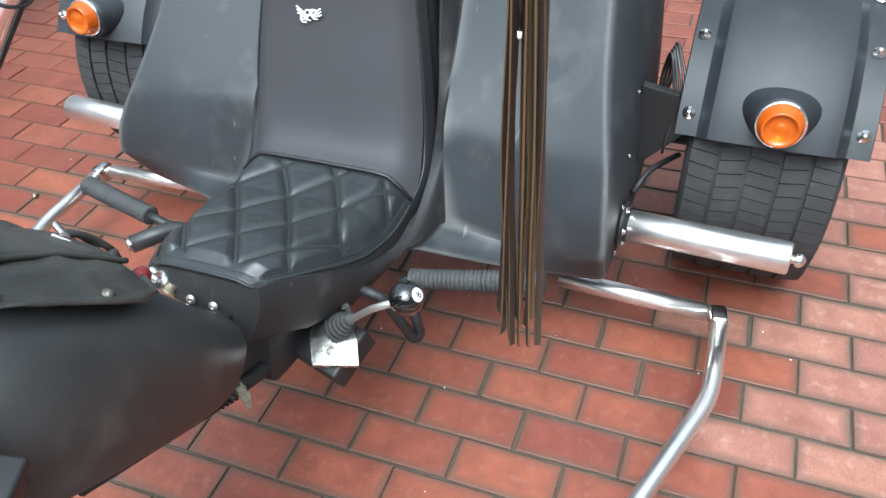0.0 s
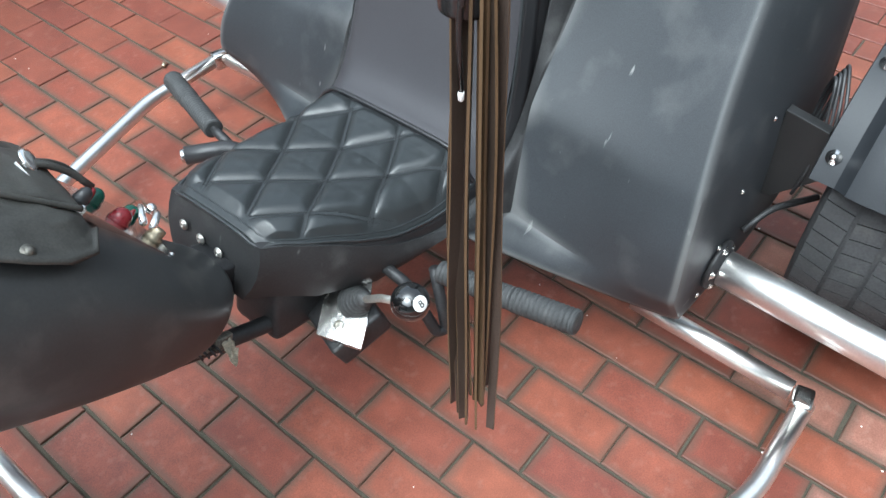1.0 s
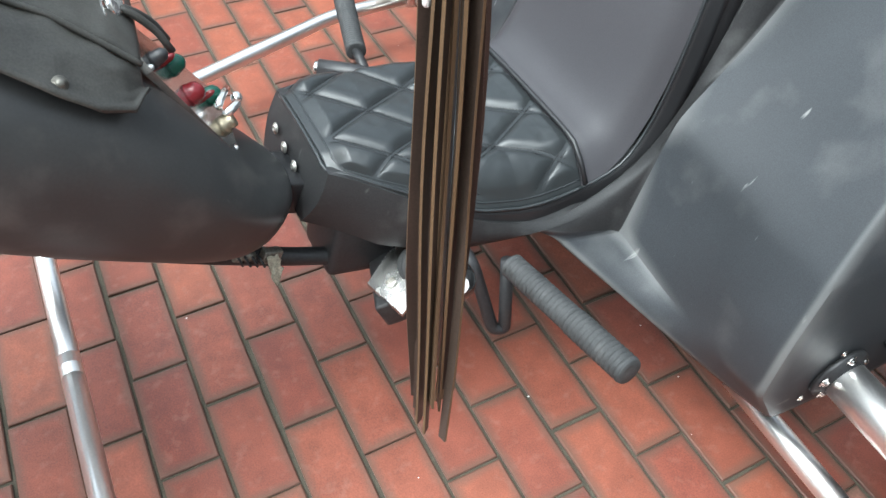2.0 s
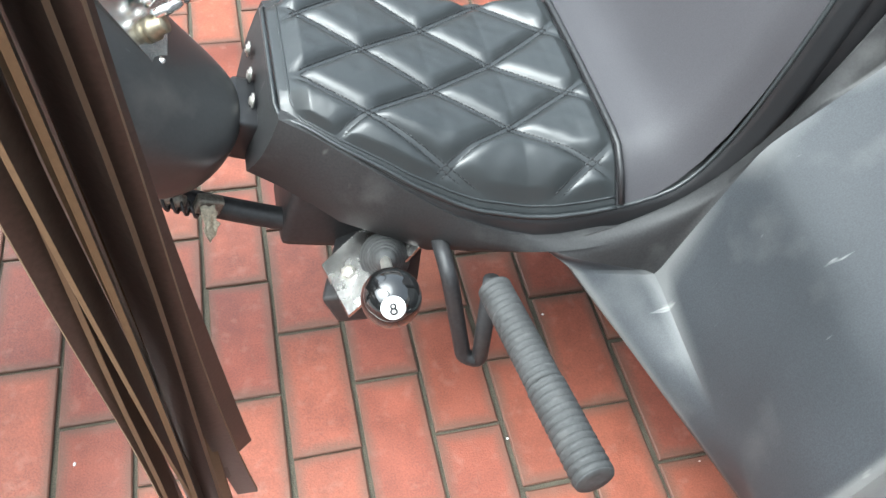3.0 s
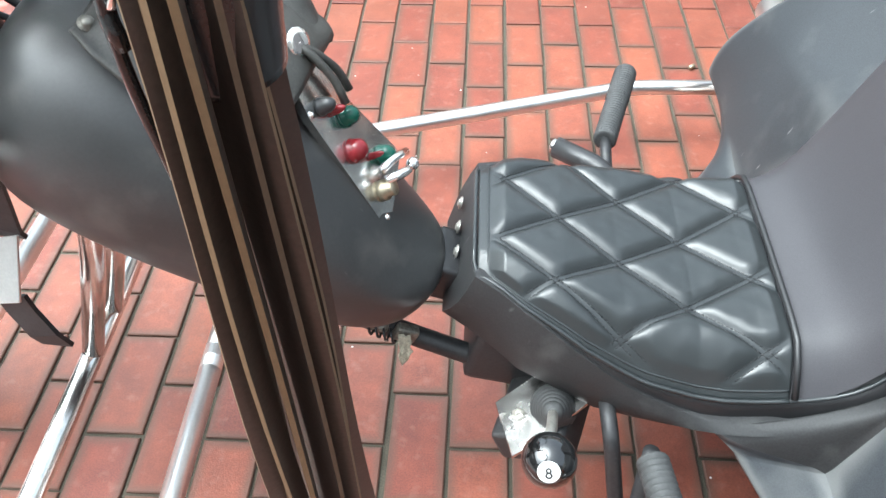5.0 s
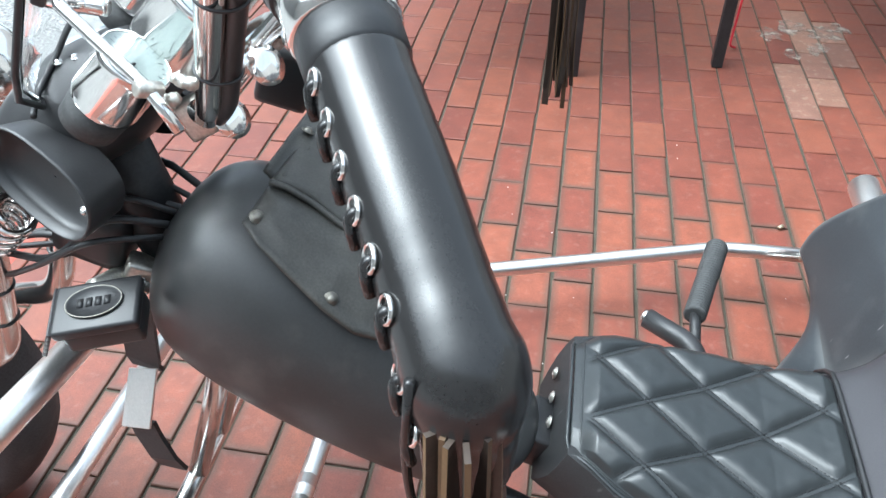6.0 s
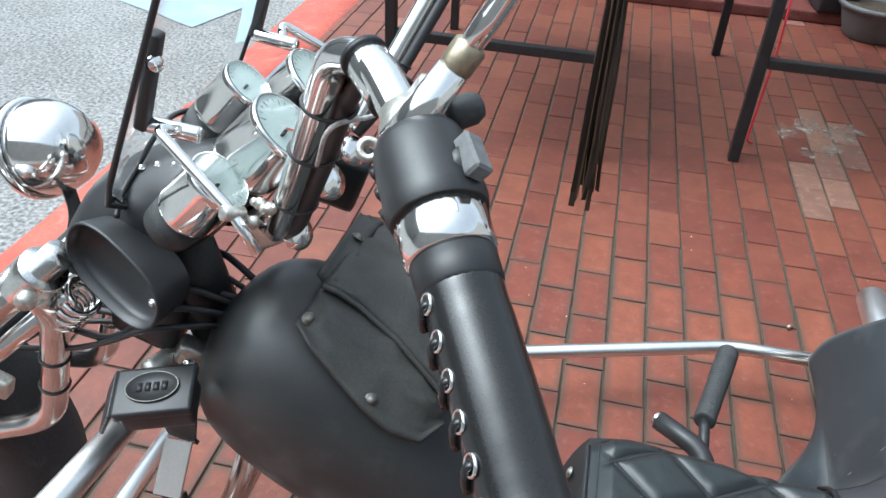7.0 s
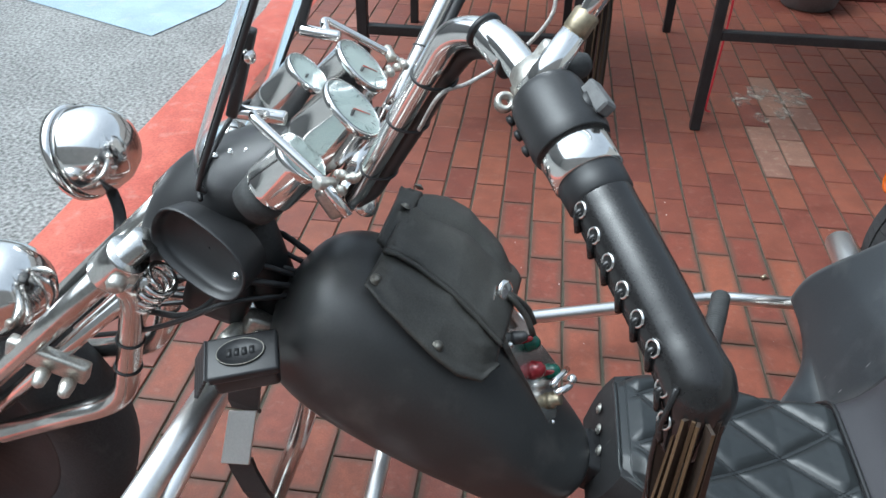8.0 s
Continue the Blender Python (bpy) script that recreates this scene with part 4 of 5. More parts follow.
# -- foot pegs --
for side in (1, -1):
    a = Vector((0.131, -0.108, 0.366)) if side == 1 else Vector((0.126, 0.410, 0.386))
    b = Vector((0.152, -0.332, 0.402)) if side == 1 else Vector((0.180, 0.602, 0.378))
    d, ln = (b - a).normalized(), (b - a).length
    prof = [(0.012, 0)]
    n = 30
    for k in range(n):
        h = ln * k / n
        r = 0.0180 if k < 17 else 0.0190
        d_ = 0.0060 if k == 17 else 0.0034
        prof += [(r - d_, h), (r, h + ln / n * 0.28), (r, h + ln / n * 0.72), (r - d_, h + ln / n * 0.97)]
    prof += [(0.0185, ln), (0.0175, ln + 0.002), (0.008, ln + 0.002)]
    peg = T(lathe(prof, 20, a, d), "foot_peg", RUBBER, label="ribbed grey rubber foot peg")
    m2 = lambda x, y, z: (x, YC + side * (y - YC), z)
    if side == 1:
        T(tube([m2(0.090, -0.03, 0.36), m2(0.094, -0.072, 0.345), m2(0.112, -0.112, 0.236), m2(0.130, -0.118, 0.232), m2(0.133, -0.095, 0.362)], 0.0095, 12, 0.016), "peg_hanger", STEEL, peg, "bent black hanger rod")
    else:
        T(tube([m2(0.126, -0.05, 0.345), m2(0.128, -0.11, 0.37), m2(0.127, -0.145, 0.386)], 0.009, 10, 0.02), "peg_hanger", STEEL, peg, "black hanger rod")
pedal = T(tube([(0.135, 0.325, 0.355), (0.120, 0.36, 0.372), (0.053, 0.402, 0.378)], 0.0165, 14, 0.03), "brake_pedal", PLASTIC, label="black rubber-sleeved brake pedal")
T(lathe([(0.010, 0), (0.012, 0.002), (0.012, 0.008), (0.008, 0.010)], 14, (0.055, 0.401, 0.378), (-0.85, 0.5, 0.05)), "end_cap", CHROME_WORN, pedal, "bare metal end")

# -- gear lever with number ball --
plate_bm = bmesh.new()
ol = [(-0.034, 0.006), (-0.014, -0.070), (0.018, -0.054), (0.086, -0.010), (0.07, 0.028), (0.012, 0.032)]
lo = [plate_bm.verts.new((x, y, 0.303 + 0.05 * (y + 0.02) + 0.42 * (x - 0.02))) for x, y in ol]
hi = [plate_bm.verts.new((x, y, 0.309 + 0.05 * (y + 0.02) + 0.42 * (x - 0.02))) for x, y in ol]
plate_bm.faces.new(hi), plate_bm.faces.new(lo[::-1])
for k in range(len(ol)):
    plate_bm.faces.new((lo[k], lo[(k + 1) % len(ol)], hi[(k + 1) % len(ol)], hi[k]))
plate = T(plate_bm, "shifter_plate", PLATED, label="polished steel gear shifter plate", smooth=False)
T(lathe([(0.0085, 0), (0.0085, 0.005), (0.006, 0.006), (0.004, 0.003)], 6, (-0.006, -0.018, 0.299), (-0.39, 0.05, 0.92)), "bolt", ALLOY, plate, "alloy hex bolt", False)
T(box((0.096, 0.110, 0.05), (0.027, 0.002, 0.271), (0, -22.8, -18), 0.006), "shifter_box", STEEL, plate, "black shifter box")
boot_prof = []
for k in range(6):
    r = 0.027 - 0.0032 * k
    boot_prof += [(r, 0.009 * k), (r + 0.002, 0.009 * k + 0.004), (r - 0.001, 0.009 * k + 0.008)]
T(lathe(boot_prof + [(0.006, 0.058)], 24, (0.036, -0.012, 0.311), (-0.1, -0.5, 0.62)), "boot", RUBBER, plate, "stepped black rubber boot")
BALL = Vector((0.011, -0.158, 0.450))
lever_ = T(tube([(0.032, -0.03, 0.335), (0.022, -0.09, 0.395), (BALL.x, BALL.y + 0.02, BALL.z - 0.015)], 0.006, 10), "gear_lever", ALLOY, label="thin alloy gear lever")
knob = T(ball(0.0270, BALL, n=32), "knob", GLOSS, lever_, "glossy black pool ball knob with a number disc")
# the disc and figure on the ball share its curve
face_way = Vector((-0.10, -0.80, 0.60)).normalized()
fx = Vector((1, -0.05, 0.12)).normalized()
fx = (fx - face_way * fx.dot(face_way)).normalized()
fy = face_way.cross(fx)


def on_ball(a, b, lift):
    return BALL + (face_way + fx * a + fy * b).normalized() * (0.0270 + lift)


disc_bm = bmesh.new()
rings = [[disc_bm.verts.new(on_ball(0.43 * r * math.cos(q * math.pi / 16), 0.43 * r * math.sin(q * math.pi / 16), 0.0003)) for q in range(32)] for r in (1.0, 0.66, 0.33, 0.02)]
for r0, r1 in zip(rings, rings[1:]):
    for q in range(32):
        disc_bm.faces.new((r0[q], r0[(q + 1) % 32], r1[(q + 1) % 32], r1[q]))
disc_bm.faces.new(rings[-1])
T(disc_bm, "number_disc", WHITE, lever_, "round white disc")
fig = bmesh.new()
for cy_, rr_ in ((0.085, 0.075), (-0.09, 0.095)):
    sweep([on_ball(rr_ * math.cos(q * math.pi / 10), cy_ + rr_ * math.sin(q * math.pi / 10), 0.0006) for q in range(20)], circle(0.0009, 5), fig, closed=True)
T(fig, "number_8", BLACK, lever_, "black figure 8")

# -- handlebar, grips and fringes, one set on each side --
GO, GD = Vector((-0.203, -0.233, 1.130)), Vector((0.456, -0.79, -0.41)).normalized()
BAR_Y = 0.16


def flip(p, side):
    p = Vector(p)
    return p if side == 1 else Vector((p.x, 2 * BAR_Y - p.y, p.z))


def grip(s, side=1, off=(0, 0, 0)):
    return flip(GO + GD * s + Vector(off), side)


def bar_side(side):
    way = flip(GO + GD, side) - flip(GO, side)
    line = [flip((-0.425, 0.046, 0.898), side), flip((-0.408, 0.024, 0.926), side)]
    top_pts = [flip(v, side) for v in ((-0.300, -0.115, 1.122), (-0.292, -0.124, 1.152), (-0.267, -0.146, 1.169), (-0.244, -0.168, 1.157))]
    bar = T(sweep(rounded([line[0], line[1], flip((-0.295, -0.121, 1.160), side), flip((-0.262, -0.150, 1.172), side), grip(-0.045, side), grip(0.03, side)], 0.034, 8), circle(0.0114, 20)), "handlebar", CHROME, label="high chrome handlebar with cable ties")
    elbow = flip((-0.295, -0.121, 1.160), side)
    n_side = Vector((0.35, 0.25 * side, -0.3)).normalized() * 0.0175
    d = (elbow - line[1]).normalized()
    n_side = (n_side - d * n_side.dot(d)).normalized() * 0.0165
    wide, thin_ = n_side.normalized(), d.cross(n_side).normalized()
    for u in (0.2, 0.55, 0.80):
        p = line[1].lerp(elbow, u) + n_side * 0.4
        T(sweep([p + wide * (0.0185 * math.cos(q * math.pi / 12)) + thin_ * (0.0128 * math.sin(q * math.pi / 12)) + d * (0.003 * math.cos(q * math.pi / 12)) for q in range(24)], circle(0.0015, 6), closed=True), "cable_tie", PLASTIC, bar, "black cable tie")
    T(tube([line[0] + n_side * 0.6, line[1] + n_side, line[1].lerp(elbow, 0.5) + n_side * 1.08, line[1].lerp(elbow, 0.84) + n_side, line[1].lerp(elbow, 0.95) + n_side * 1.2, top_pts[2] + n_side * 0.9 + Vector((0.0, 0, -0.008)), top_pts[3] + n_side * 0.8 + Vector((-0.006, 0.004 * side, -0.010)), grip(-0.05, side) + n_side], 0.0075, 10, 0.02), "switch_loom", PLASTIC, bar, "black wiring sleeve tied to the bar")
    cw_ = top_pts[3] - top_pts[2]
    T(lathe([(0.0115, -0.004), (0.0132, -0.002), (0.0134, 0.024), (0.0125, 0.027)], 24, top_pts[2], cw_), "bar_collar", CHROME, bar, "chrome collar")
    for h_ in (-0.006, 0.027):
        T(lathe([(0.0115, 0), (0.0142, 0.0005), (0.0142, 0.004), (0.0115, 0.0045)], 24, top_pts[2] + cw_.normalized() * h_, cw_), "rubber_band", BAND, bar, "black rubber band")
    # switch housing
    housing = T(lathe([(0.0150, -0.050), (0.0205, -0.0495), (0.0232, -0.047), (0.0248, -0.042), (0.0256, -0.030), (0.0258, -0.016), (0.0262, -0.012), (0.0262, -0.006), (0.0250, -0.002), (0.021, -0.001)], 36, grip(0, side), way), "switch_housing", PLASTIC, label="rounded black plastic switch housing")
    sharp(housing, 40)
    sw_ = flip((-0.192, -0.219, 1.160), side)
    base_ = grip(-0.020, side)
    T(tube([base_ + (sw_ - base_) * 0.5, base_ + (sw_ - base_) * 0.92], 0.0085, 10), "switch_block", PLASTIC, housing)
    T(box((0.012, 0.024, 0.010), tuple(sw_), (20, 35, 40 * side), 0.0015, 1), "switch_button", POT, housing, "grey ribbed thumb switch", False)
    for q in range(3):
        T(lathe([(0.004, 0), (0.004, 0.003), (0.002, 0.004)], 10, grip(-0.044 + 0.013 * q, side) + (Vector((-0.8, -0.2 * side, -0.55)).normalized()) * 0.0255, (-0.8, -0.2 * side, -0.55)), "screw", STEEL, housing)
    # clamp, chrome ring, rubber flange
    perch = T(lathe([(0.0130, -0.070), (0.0158, -0.069), (0.0165, -0.063), (0.0180, -0.060), (0.0185, -0.052), (0.0170, -0.050), (0.0140, -0.049)], 20, grip(0, side), way), "lever_clamp", ALLOY, label="cast alloy lever clamp")
    eye = flip((-0.250, -0.198, 1.143), side)
    T(lathe([(0.0030, -0.004), (0.0066, -0.004), (0.0072, 0.0), (0.0066, 0.004), (0.0030, 0.004), (0.0030, -0.004)], 16, eye, (0.2, -0.7 * side, 0.6), caps=False), "clamp_eye", ALLOY, perch)
    T(sweep([eye + (grip(-0.06, side) - eye) * 0.33, eye + (grip(-0.06, side) - eye) * 0.75], circle(0.0062, 8)), "clamp_lug", ALLOY, perch)
    T(box((0.016, 0.016, 0.020), tuple(grip(-0.060, side) + Vector((0.006, 0.004 * side, 0.014))), (20, 25, 30 * side), 0.004), "clamp_cap", ALLOY, perch)
    T(lathe([(0.008, 0), (0.009, 0.004), (0.009, 0.014), (0.006, 0.019), (0.003, 0.020)], 16, grip(-0.058, side) + Vector((0.016, 0.010 * side, 0.004)), (0.8, 0.45 * side, 0.25)), "pivot_knob", RUBBER, perch, "black pivot knob")
    T(lathe([(0.0215, -0.003), (0.0240, -0.002), (0.0230, 0.010), (0.0228, 0.021), (0.0205, 0.022)], 30, grip(0, side), way), "grip_ring", CHROME, label="polished chrome grip ring")
    T(lathe([(0.019, 0.021), (0.0214, 0.023), (0.0210, 0.038), (0.019, 0.041)], 30, grip(0, side), way), "grip_flange", BAND, label="black rubber grip flange")
    # laced leather sleeve that droops over the end of the bar
    line = spline([grip(0.036, side), grip(0.060, side), grip(0.085, side), grip(0.110, side, (0, 0, -0.0005)), grip(0.132, side, (0, 0, -0.0015)), grip(0.149, side, (0, 0, -0.0025)), grip(0.1575, side, (0.001, 0, -0.0075)), grip(0.1600, side, (0.001, 0, -0.019)), grip(0.1605, side, (0.001, 0, -0.033)), grip(0.160, side, (0.001, 0, -0.046))], 5)
    last = len(line) - 1
    radii = [lerp_table(k / last, [(0, 0.99), (0.25, 1.0), (0.45, 0.965), (0.55, 1.0), (0.62, 1.07), (0.70, 1.04), (0.78, 0.92), (0.88, 0.84), (1, 0.80)]) * (1 + 0.018 * noise.noise((k * 0.55, side, 0))) for k in range(last + 1)]
    sleeve_bm, n_ = sweep(line, circle(0.0200, 32), radii=radii), 32
    sleeve_bm.verts.ensure_lookup_table()
    for v_ in sleeve_bm.verts:
        ring_, spoke = v_.index // n_, v_.index % n_
        depth_ = clip((ring_ / last - 0.35) / 0.5)
        c_ = line[ring_]
        fold_ = 0.022 * noise.noise((math.cos(spoke * 2 * math.pi / n_) * 2.2, math.sin(spoke * 2 * math.pi / n_) * 2.2, ring_ * 0.11 + side)) + (0.05 + 0.05 * clip((ring_ / last - 0.7) / 0.15)) * depth_ * math.sin(spoke * 2 * math.pi / n_ * 5 + ring_ * 0.12) + 0.03 * depth_ * noise.noise((spoke * 0.5, ring_ * 0.3, 3))
        v_.co = c_ + (v_.co - c_) * (1 + fold_)
    sleeve = T(sleeve_bm, "grip_sleeve", SLEEVE, label="smooth black leather grip sleeve laced with cord through silver eyelets")
    e = flip(Vector((-0.86, -0.36, -0.05)), side) - flip(Vector((0, 0, 0)), side)
    e.normalize()
    under = way.normalized().cross(e) * side
    e = (e * 0.94 - under * 0.34).normalized()
    under = way.normalized().cross(e) * side
    spots = [grip(0.046 + 0.0183 * k, side) + e * 0.0198 for k in range(6)] + [grip(0.153, side, (0, 0, -0.010)) + e * 0.0205, grip(0.160, side, (0, 0, -0.026)) + e * 0.0195]
    for k, p in enumerate(spots):
        pts = [p + frame_of(e) @ Vector((0.0047 * math.cos(q * math.pi / 8), 0.0047 * math.sin(q * math.pi / 8), 0.0)) for q in range(16)]
        T(sweep(pts, circle(0.0010, 6), closed=True), "eyelet", CHROME, sleeve, "silver eyelet")
        d_ = way.normalized()
        T(tube([p - e * 0.002, p + e * 0.0008 + under * 0.003, p + e * 0.0004 + under * 0.007 + d_ * 0.004, p - e * 0.0022 + under * 0.0125 + d_ * 0.007], 0.0022, 8, 0.004), "lace", SLEEVE, sleeve, "black leather lace")
    # fringe of leather strips
    rnd = random.Random(7 if side == 1 else 11)
    hang = flip((-0.129, -0.368, 1.045), side)
    fringe = T(tube([hang + Vector((0, 0.004 * side, 0.004)), hang + Vector((0, 0.004 * side, -0.008))], 0.007, 12), "fringe", SLEEVE, label="long brown leather fringe hanging from the grip sleeve")
    for k in range(15):
        a = 2 * math.pi * k / 15 + rnd.uniform(-0.2, 0.2)
        r = 0.0120 * math.sqrt(rnd.uniform(0.15, 1))
        top = hang + Vector((r * 0.8 * math.cos(a), r * 1.1 * math.sin(a), 0.010))
        length = rnd.uniform(0.420, 0.478)
        spread = rnd.uniform(0.3, 0.9)
        curl, lag = rnd.uniform(-0.014, 0.014), rnd.uniform(0, 6.3)
        pts = []
        for i in range(15):
            f = i / 14
            bow = 0.007 * math.sin(math.pi * f) + 0.0022 * math.sin(f * 9 + lag)
            reach = (0.3 + f * 0.7) * r * 0.9 * spread + bow * 0.5
            pts.append(top + Vector((reach * math.cos(a) + curl * f ** 4 * 0.6, reach * 1.15 * math.sin(a) + curl * f ** 4, -length * f)))
        w = rnd.uniform(0.0034, 0.0056)
        turn = a + math.pi / 2 + rnd.uniform(-0.6, 0.6)
        strip = T(sweep(pts, [(-w, -0.0010), (w, -0.0010), (w, 0.0010), (-w, 0.0010)], up=(math.cos(turn), math.sin(turn), 0.1)), "strip", STRAND, fringe, "dark leather strip with pale cut edges", smooth=False)
        strip.data.materials.append(STRAND_TAN)
        flesh = 0 if k % 5 == 0 else 1
        for f_ in strip.data.polygons:
            if f_.index % 4 in (1, 3, flesh):
                f_.material_index = 1
    cord_top = hang + Vector((-0.019, -0.004 * side, 0.010))
    cord = T(tube([cord_top + Vector((0.003, 0, 0.016)), cord_top + Vector((-0.001, 0.002, -0.03)), cord_top + Vector((0.004, 0.004 * side, -0.084))], 0.0018, 8, 0.02), "lace_end", SLEEVE, fringe, "loose black lace end")
    T(lathe([(0.0019, 0), (0.0022, 0.002), (0.0021, 0.006), (0.0012, 0.0072)], 10, cord_top + Vector((0.004, 0.004 * side, -0.083)), (0, 0, -1)), "lace_tip", WHITE, fringe, "white metal lace tip")


for side in (1, -1):
    bar_side(side)
    # mirror stem with its brass collar
    s0 = flip((-0.234, -0.202, 1.150), side)
    s1, s2, s3, s4 = (flip(v, side) for v in ((-0.222, -0.194, 1.169), (-0.210, -0.187, 1.188), (-0.184, -0.176, 1.231), (-0.162, -0.178, 1.271)))
    stem = T(sweep([s0, s1, s2], circle(0.0100, 16), radii=[1.1, 1.0, 0.86]), "mirror_stem", CHROME, label="chrome mirror stem with brass collar")
    T(lathe([(0.0080, 0), (0.0088, 0.002), (0.0088, 0.014), (0.007, 0.016)], 6, s2, s2 - s1), "collar", BRASS, stem, "dull brass collar")
    T(tube([s2, s3, s4, s4 + Vector((0.03, -0.02 * side, 0.05))], 0.0062, 12, 0.05), "rod", CHROME, stem, "chrome rod")
T(sweep(spline([(-0.325, -0.085, 1.060), (-0.304, -0.108, 1.104), (-0.286, -0.061, 1.095), (-0.249, -0.018, 1.106), (-0.223, -0.012, 1.137), (-0.209, 0.012, 1.175), (-0.12, 0.10, 1.27), (-0.16, 0.30, 1.22), (-0.235, 0.46, 1.165)], 6), circle(0.0018, 8)), "clutch_cable", CABLE, label="white braided cable")
bridge = T(tube([(-0.436, 0.055, 0.895), (-0.436, 0.265, 0.895)], 0.0135, 14), "handlebar_bridge", CHROME, label="chrome bar bridge with clamps")
for yy in (0.069, 0.25):
    T(box((0.034, 0.026, 0.04), (-0.447, yy, 0.884), (0, -30, 0), 0.006), "riser", ALLOY, bridge, "chrome handlebar riser")
    T(lathe([(0.010, 0), (0.018, 0.002), (0.019, 0.006), (0.010, 0.010), (0.002, 0.011)], 18, (-0.416, yy, 0.882), (0.75, -0.35, 0.5)), "cap", CHROME, bridge, "oval chrome cap")
T(lathe([(0.010, 0), (0.020, 0.002), (0.021, 0.006), (0.011, 0.010), (0.002, 0.011)], 18, (-0.408, 0.145, 0.900), (0.75, -0.35, 0.5)), "cap", CHROME, bridge, "oval chrome cap")
T(box((0.07, 0.05, 0.09), (-0.46, 0.33, 0.80), (10, 20, 10), 0.01), "relay_box", PLASTIC, label="black plastic relay box under the bar")


# -- instruments --
def gauge(at, way, r, depth, needle=True):
    at, way = Vector(at), Vector(way).normalized()
    cup = T(lathe([(r * 0.3, -depth), (r * 0.9, -depth * 0.99), (r * 0.97, -depth * 0.95), (r, -depth * 0.85), (r, -0.004), (r * 1.03, -0.003)], 36, at, way), "gauge", CHROME, label="chrome cup gauge with a pale dial")
    T(lathe([(r * 1.02, -0.004), (r * 1.045, -0.002), (r * 1.045, 0.003), (r * 1.01, 0.0055), (r * 0.975, 0.0045), (r * 0.97, 0.0025)], 36, at, way, caps=False), "bezel", CHROME, cup, "chrome bezel")
    T(lathe([(r * 0.97, -0.001), (r * 0.97, 0.0025), (r * 0.01, 0.0026)], 36, at, way), "dial", DIAL, cup, "pale grey-green dial", False)
    T(lathe([(r * 0.3, -depth - 0.030), (r * 0.86, -depth - 0.028), (r * 0.92, -depth - 0.004), (r * 0.5, -depth - 0.002)], 28, at, way), "cup_boot", RUBBER, cup, "dark rubber boot")
    f = frame_of(way)
    marks = bmesh.new()
    for k in range(19):
        a = radians(-130 + 260 * k / 18)
        inner, outer = r * (0.68 if k % 3 == 0 else 0.76), r * 0.85
        sweep([at + f @ Vector((inner * math.cos(a), inner * math.sin(a), 0.0031)), at + f @ Vector((outer * math.cos(a), outer * math.sin(a), 0.0031))], circle(r * 0.008, 4), marks)
    box((r * 0.12, r * 0.34, 0.001), tuple(at + f @ Vector((-r * 0.35, 0, 0.0031))), bm=marks)
    T(marks, "scale_marks", BLACK, cup, "black scale bars")
    if needle:
        T(sweep([at + f @ Vector((-r * 0.1, 0, 0.0036)), at + f @ Vector((r * 0.35, -r * 0.55, 0.0036))], circle(r * 0.02, 5)), "needle", NEEDLE, cup, "red needle")
    T(lathe([(r * 0.955, 0.0042), (r * 0.955, 0.0052), (r * 0.01, 0.0058)], 36, at, way), "glass", PANE, cup, "clear cover glass", False).visible_shadow = False
    return cup


GW = (0.70, 0.06, 0.71)
gauge((-0.430, 0.098, 0.984), GW, 0.039, 0.068)
gauge((-0.472, 0.030, 0.954), GW, 0.031, 0.056, False)
gauge((-0.500, 0.165, 0.992), GW, 0.028, 0.058, False)
gauge((-0.450, 0.236, 0.976), GW, 0.039, 0.068)

# -- headlamp nacelle with side scoops, springs --
nac = []
for k, (x, z, h, w) in enumerate([(-0.50, 0.885, 0.03, 0.03), (-0.515, 0.88, 0.06, 0.062), (-0.56, 0.865, 0.078, 0.078), (-0.63, 0.835, 0.083, 0.077), (-0.69, 0.805, 0.08, 0.073), (-0.715, 0.79, 0.06, 0.065), (-0.72, 0.788, 0.01, 0.01)]):
    nac.append([(x + 0.3 * h * math.sin(2 * math.pi * a / 20), 0.135 + w * math.cos(2 * math.pi * a / 20), z + h * math.sin(2 * math.pi * a / 20)) for a in range(20)])
nacelle = T(sheet(nac, closed=True), "headlamp_nacelle", PLASTIC, label="black rounded headlamp shell")
nacelle.data.update()
smoother(nacelle, 1)
for xx, zz in ((-0.60, 0.952), (-0.62, 0.945), (-0.58, 0.955)):
    T(dome_bolt(0.0032, (xx + 0.02, 0.10, zz - 0.034), (0.1, -0.2, 1)), "rivet", CHROME, nacelle)
for side in (1, -1):
    c = Vector((-0.606, 0.135 + side * (0.022 - 0.135), 0.820))
    nrm = Vector((-0.27, -0.94 * side, 0.15)).normalized()
    ax = Vector((0.82, -0.26 * side, -0.42))
    ax = (ax - nrm * ax.dot(nrm)).normalized()
    ay = nrm.cross(ax)
    rows_ = []
    for rr, dd in ((0.9, -0.05), (0.98, -0.02), (1.02, 0.0), (1.01, 0.004), (0.97, 0.003), (0.94, -0.008), (0.86, -0.015), (0.4, -0.019), (0.02, -0.020)):
        rows_.append([c + nrm * dd + ax * (0.068 * rr * math.copysign(abs(math.cos(q * math.pi / 16)) ** 0.7, math.cos(q * math.pi / 16))) + ay * (0.042 * rr * math.copysign(abs(math.sin(q * math.pi / 16)) ** 0.85, math.sin(q * math.pi / 16))) for q in range(32)])
    scoop = T(sheet(rows_, closed=True), "air_scoop", PLASTIC, label="black plastic oval scoop with a rolled rim")
    T(dome_bolt(0.004, c + ax * 0.05 - nrm * 0.01, nrm), "screw", CHROME_WORN, scoop)
    coil = []
    for q in range(82):
        a = q * 2 * math.pi / 18
        d = Vector((-0.72, 0, -0.69))
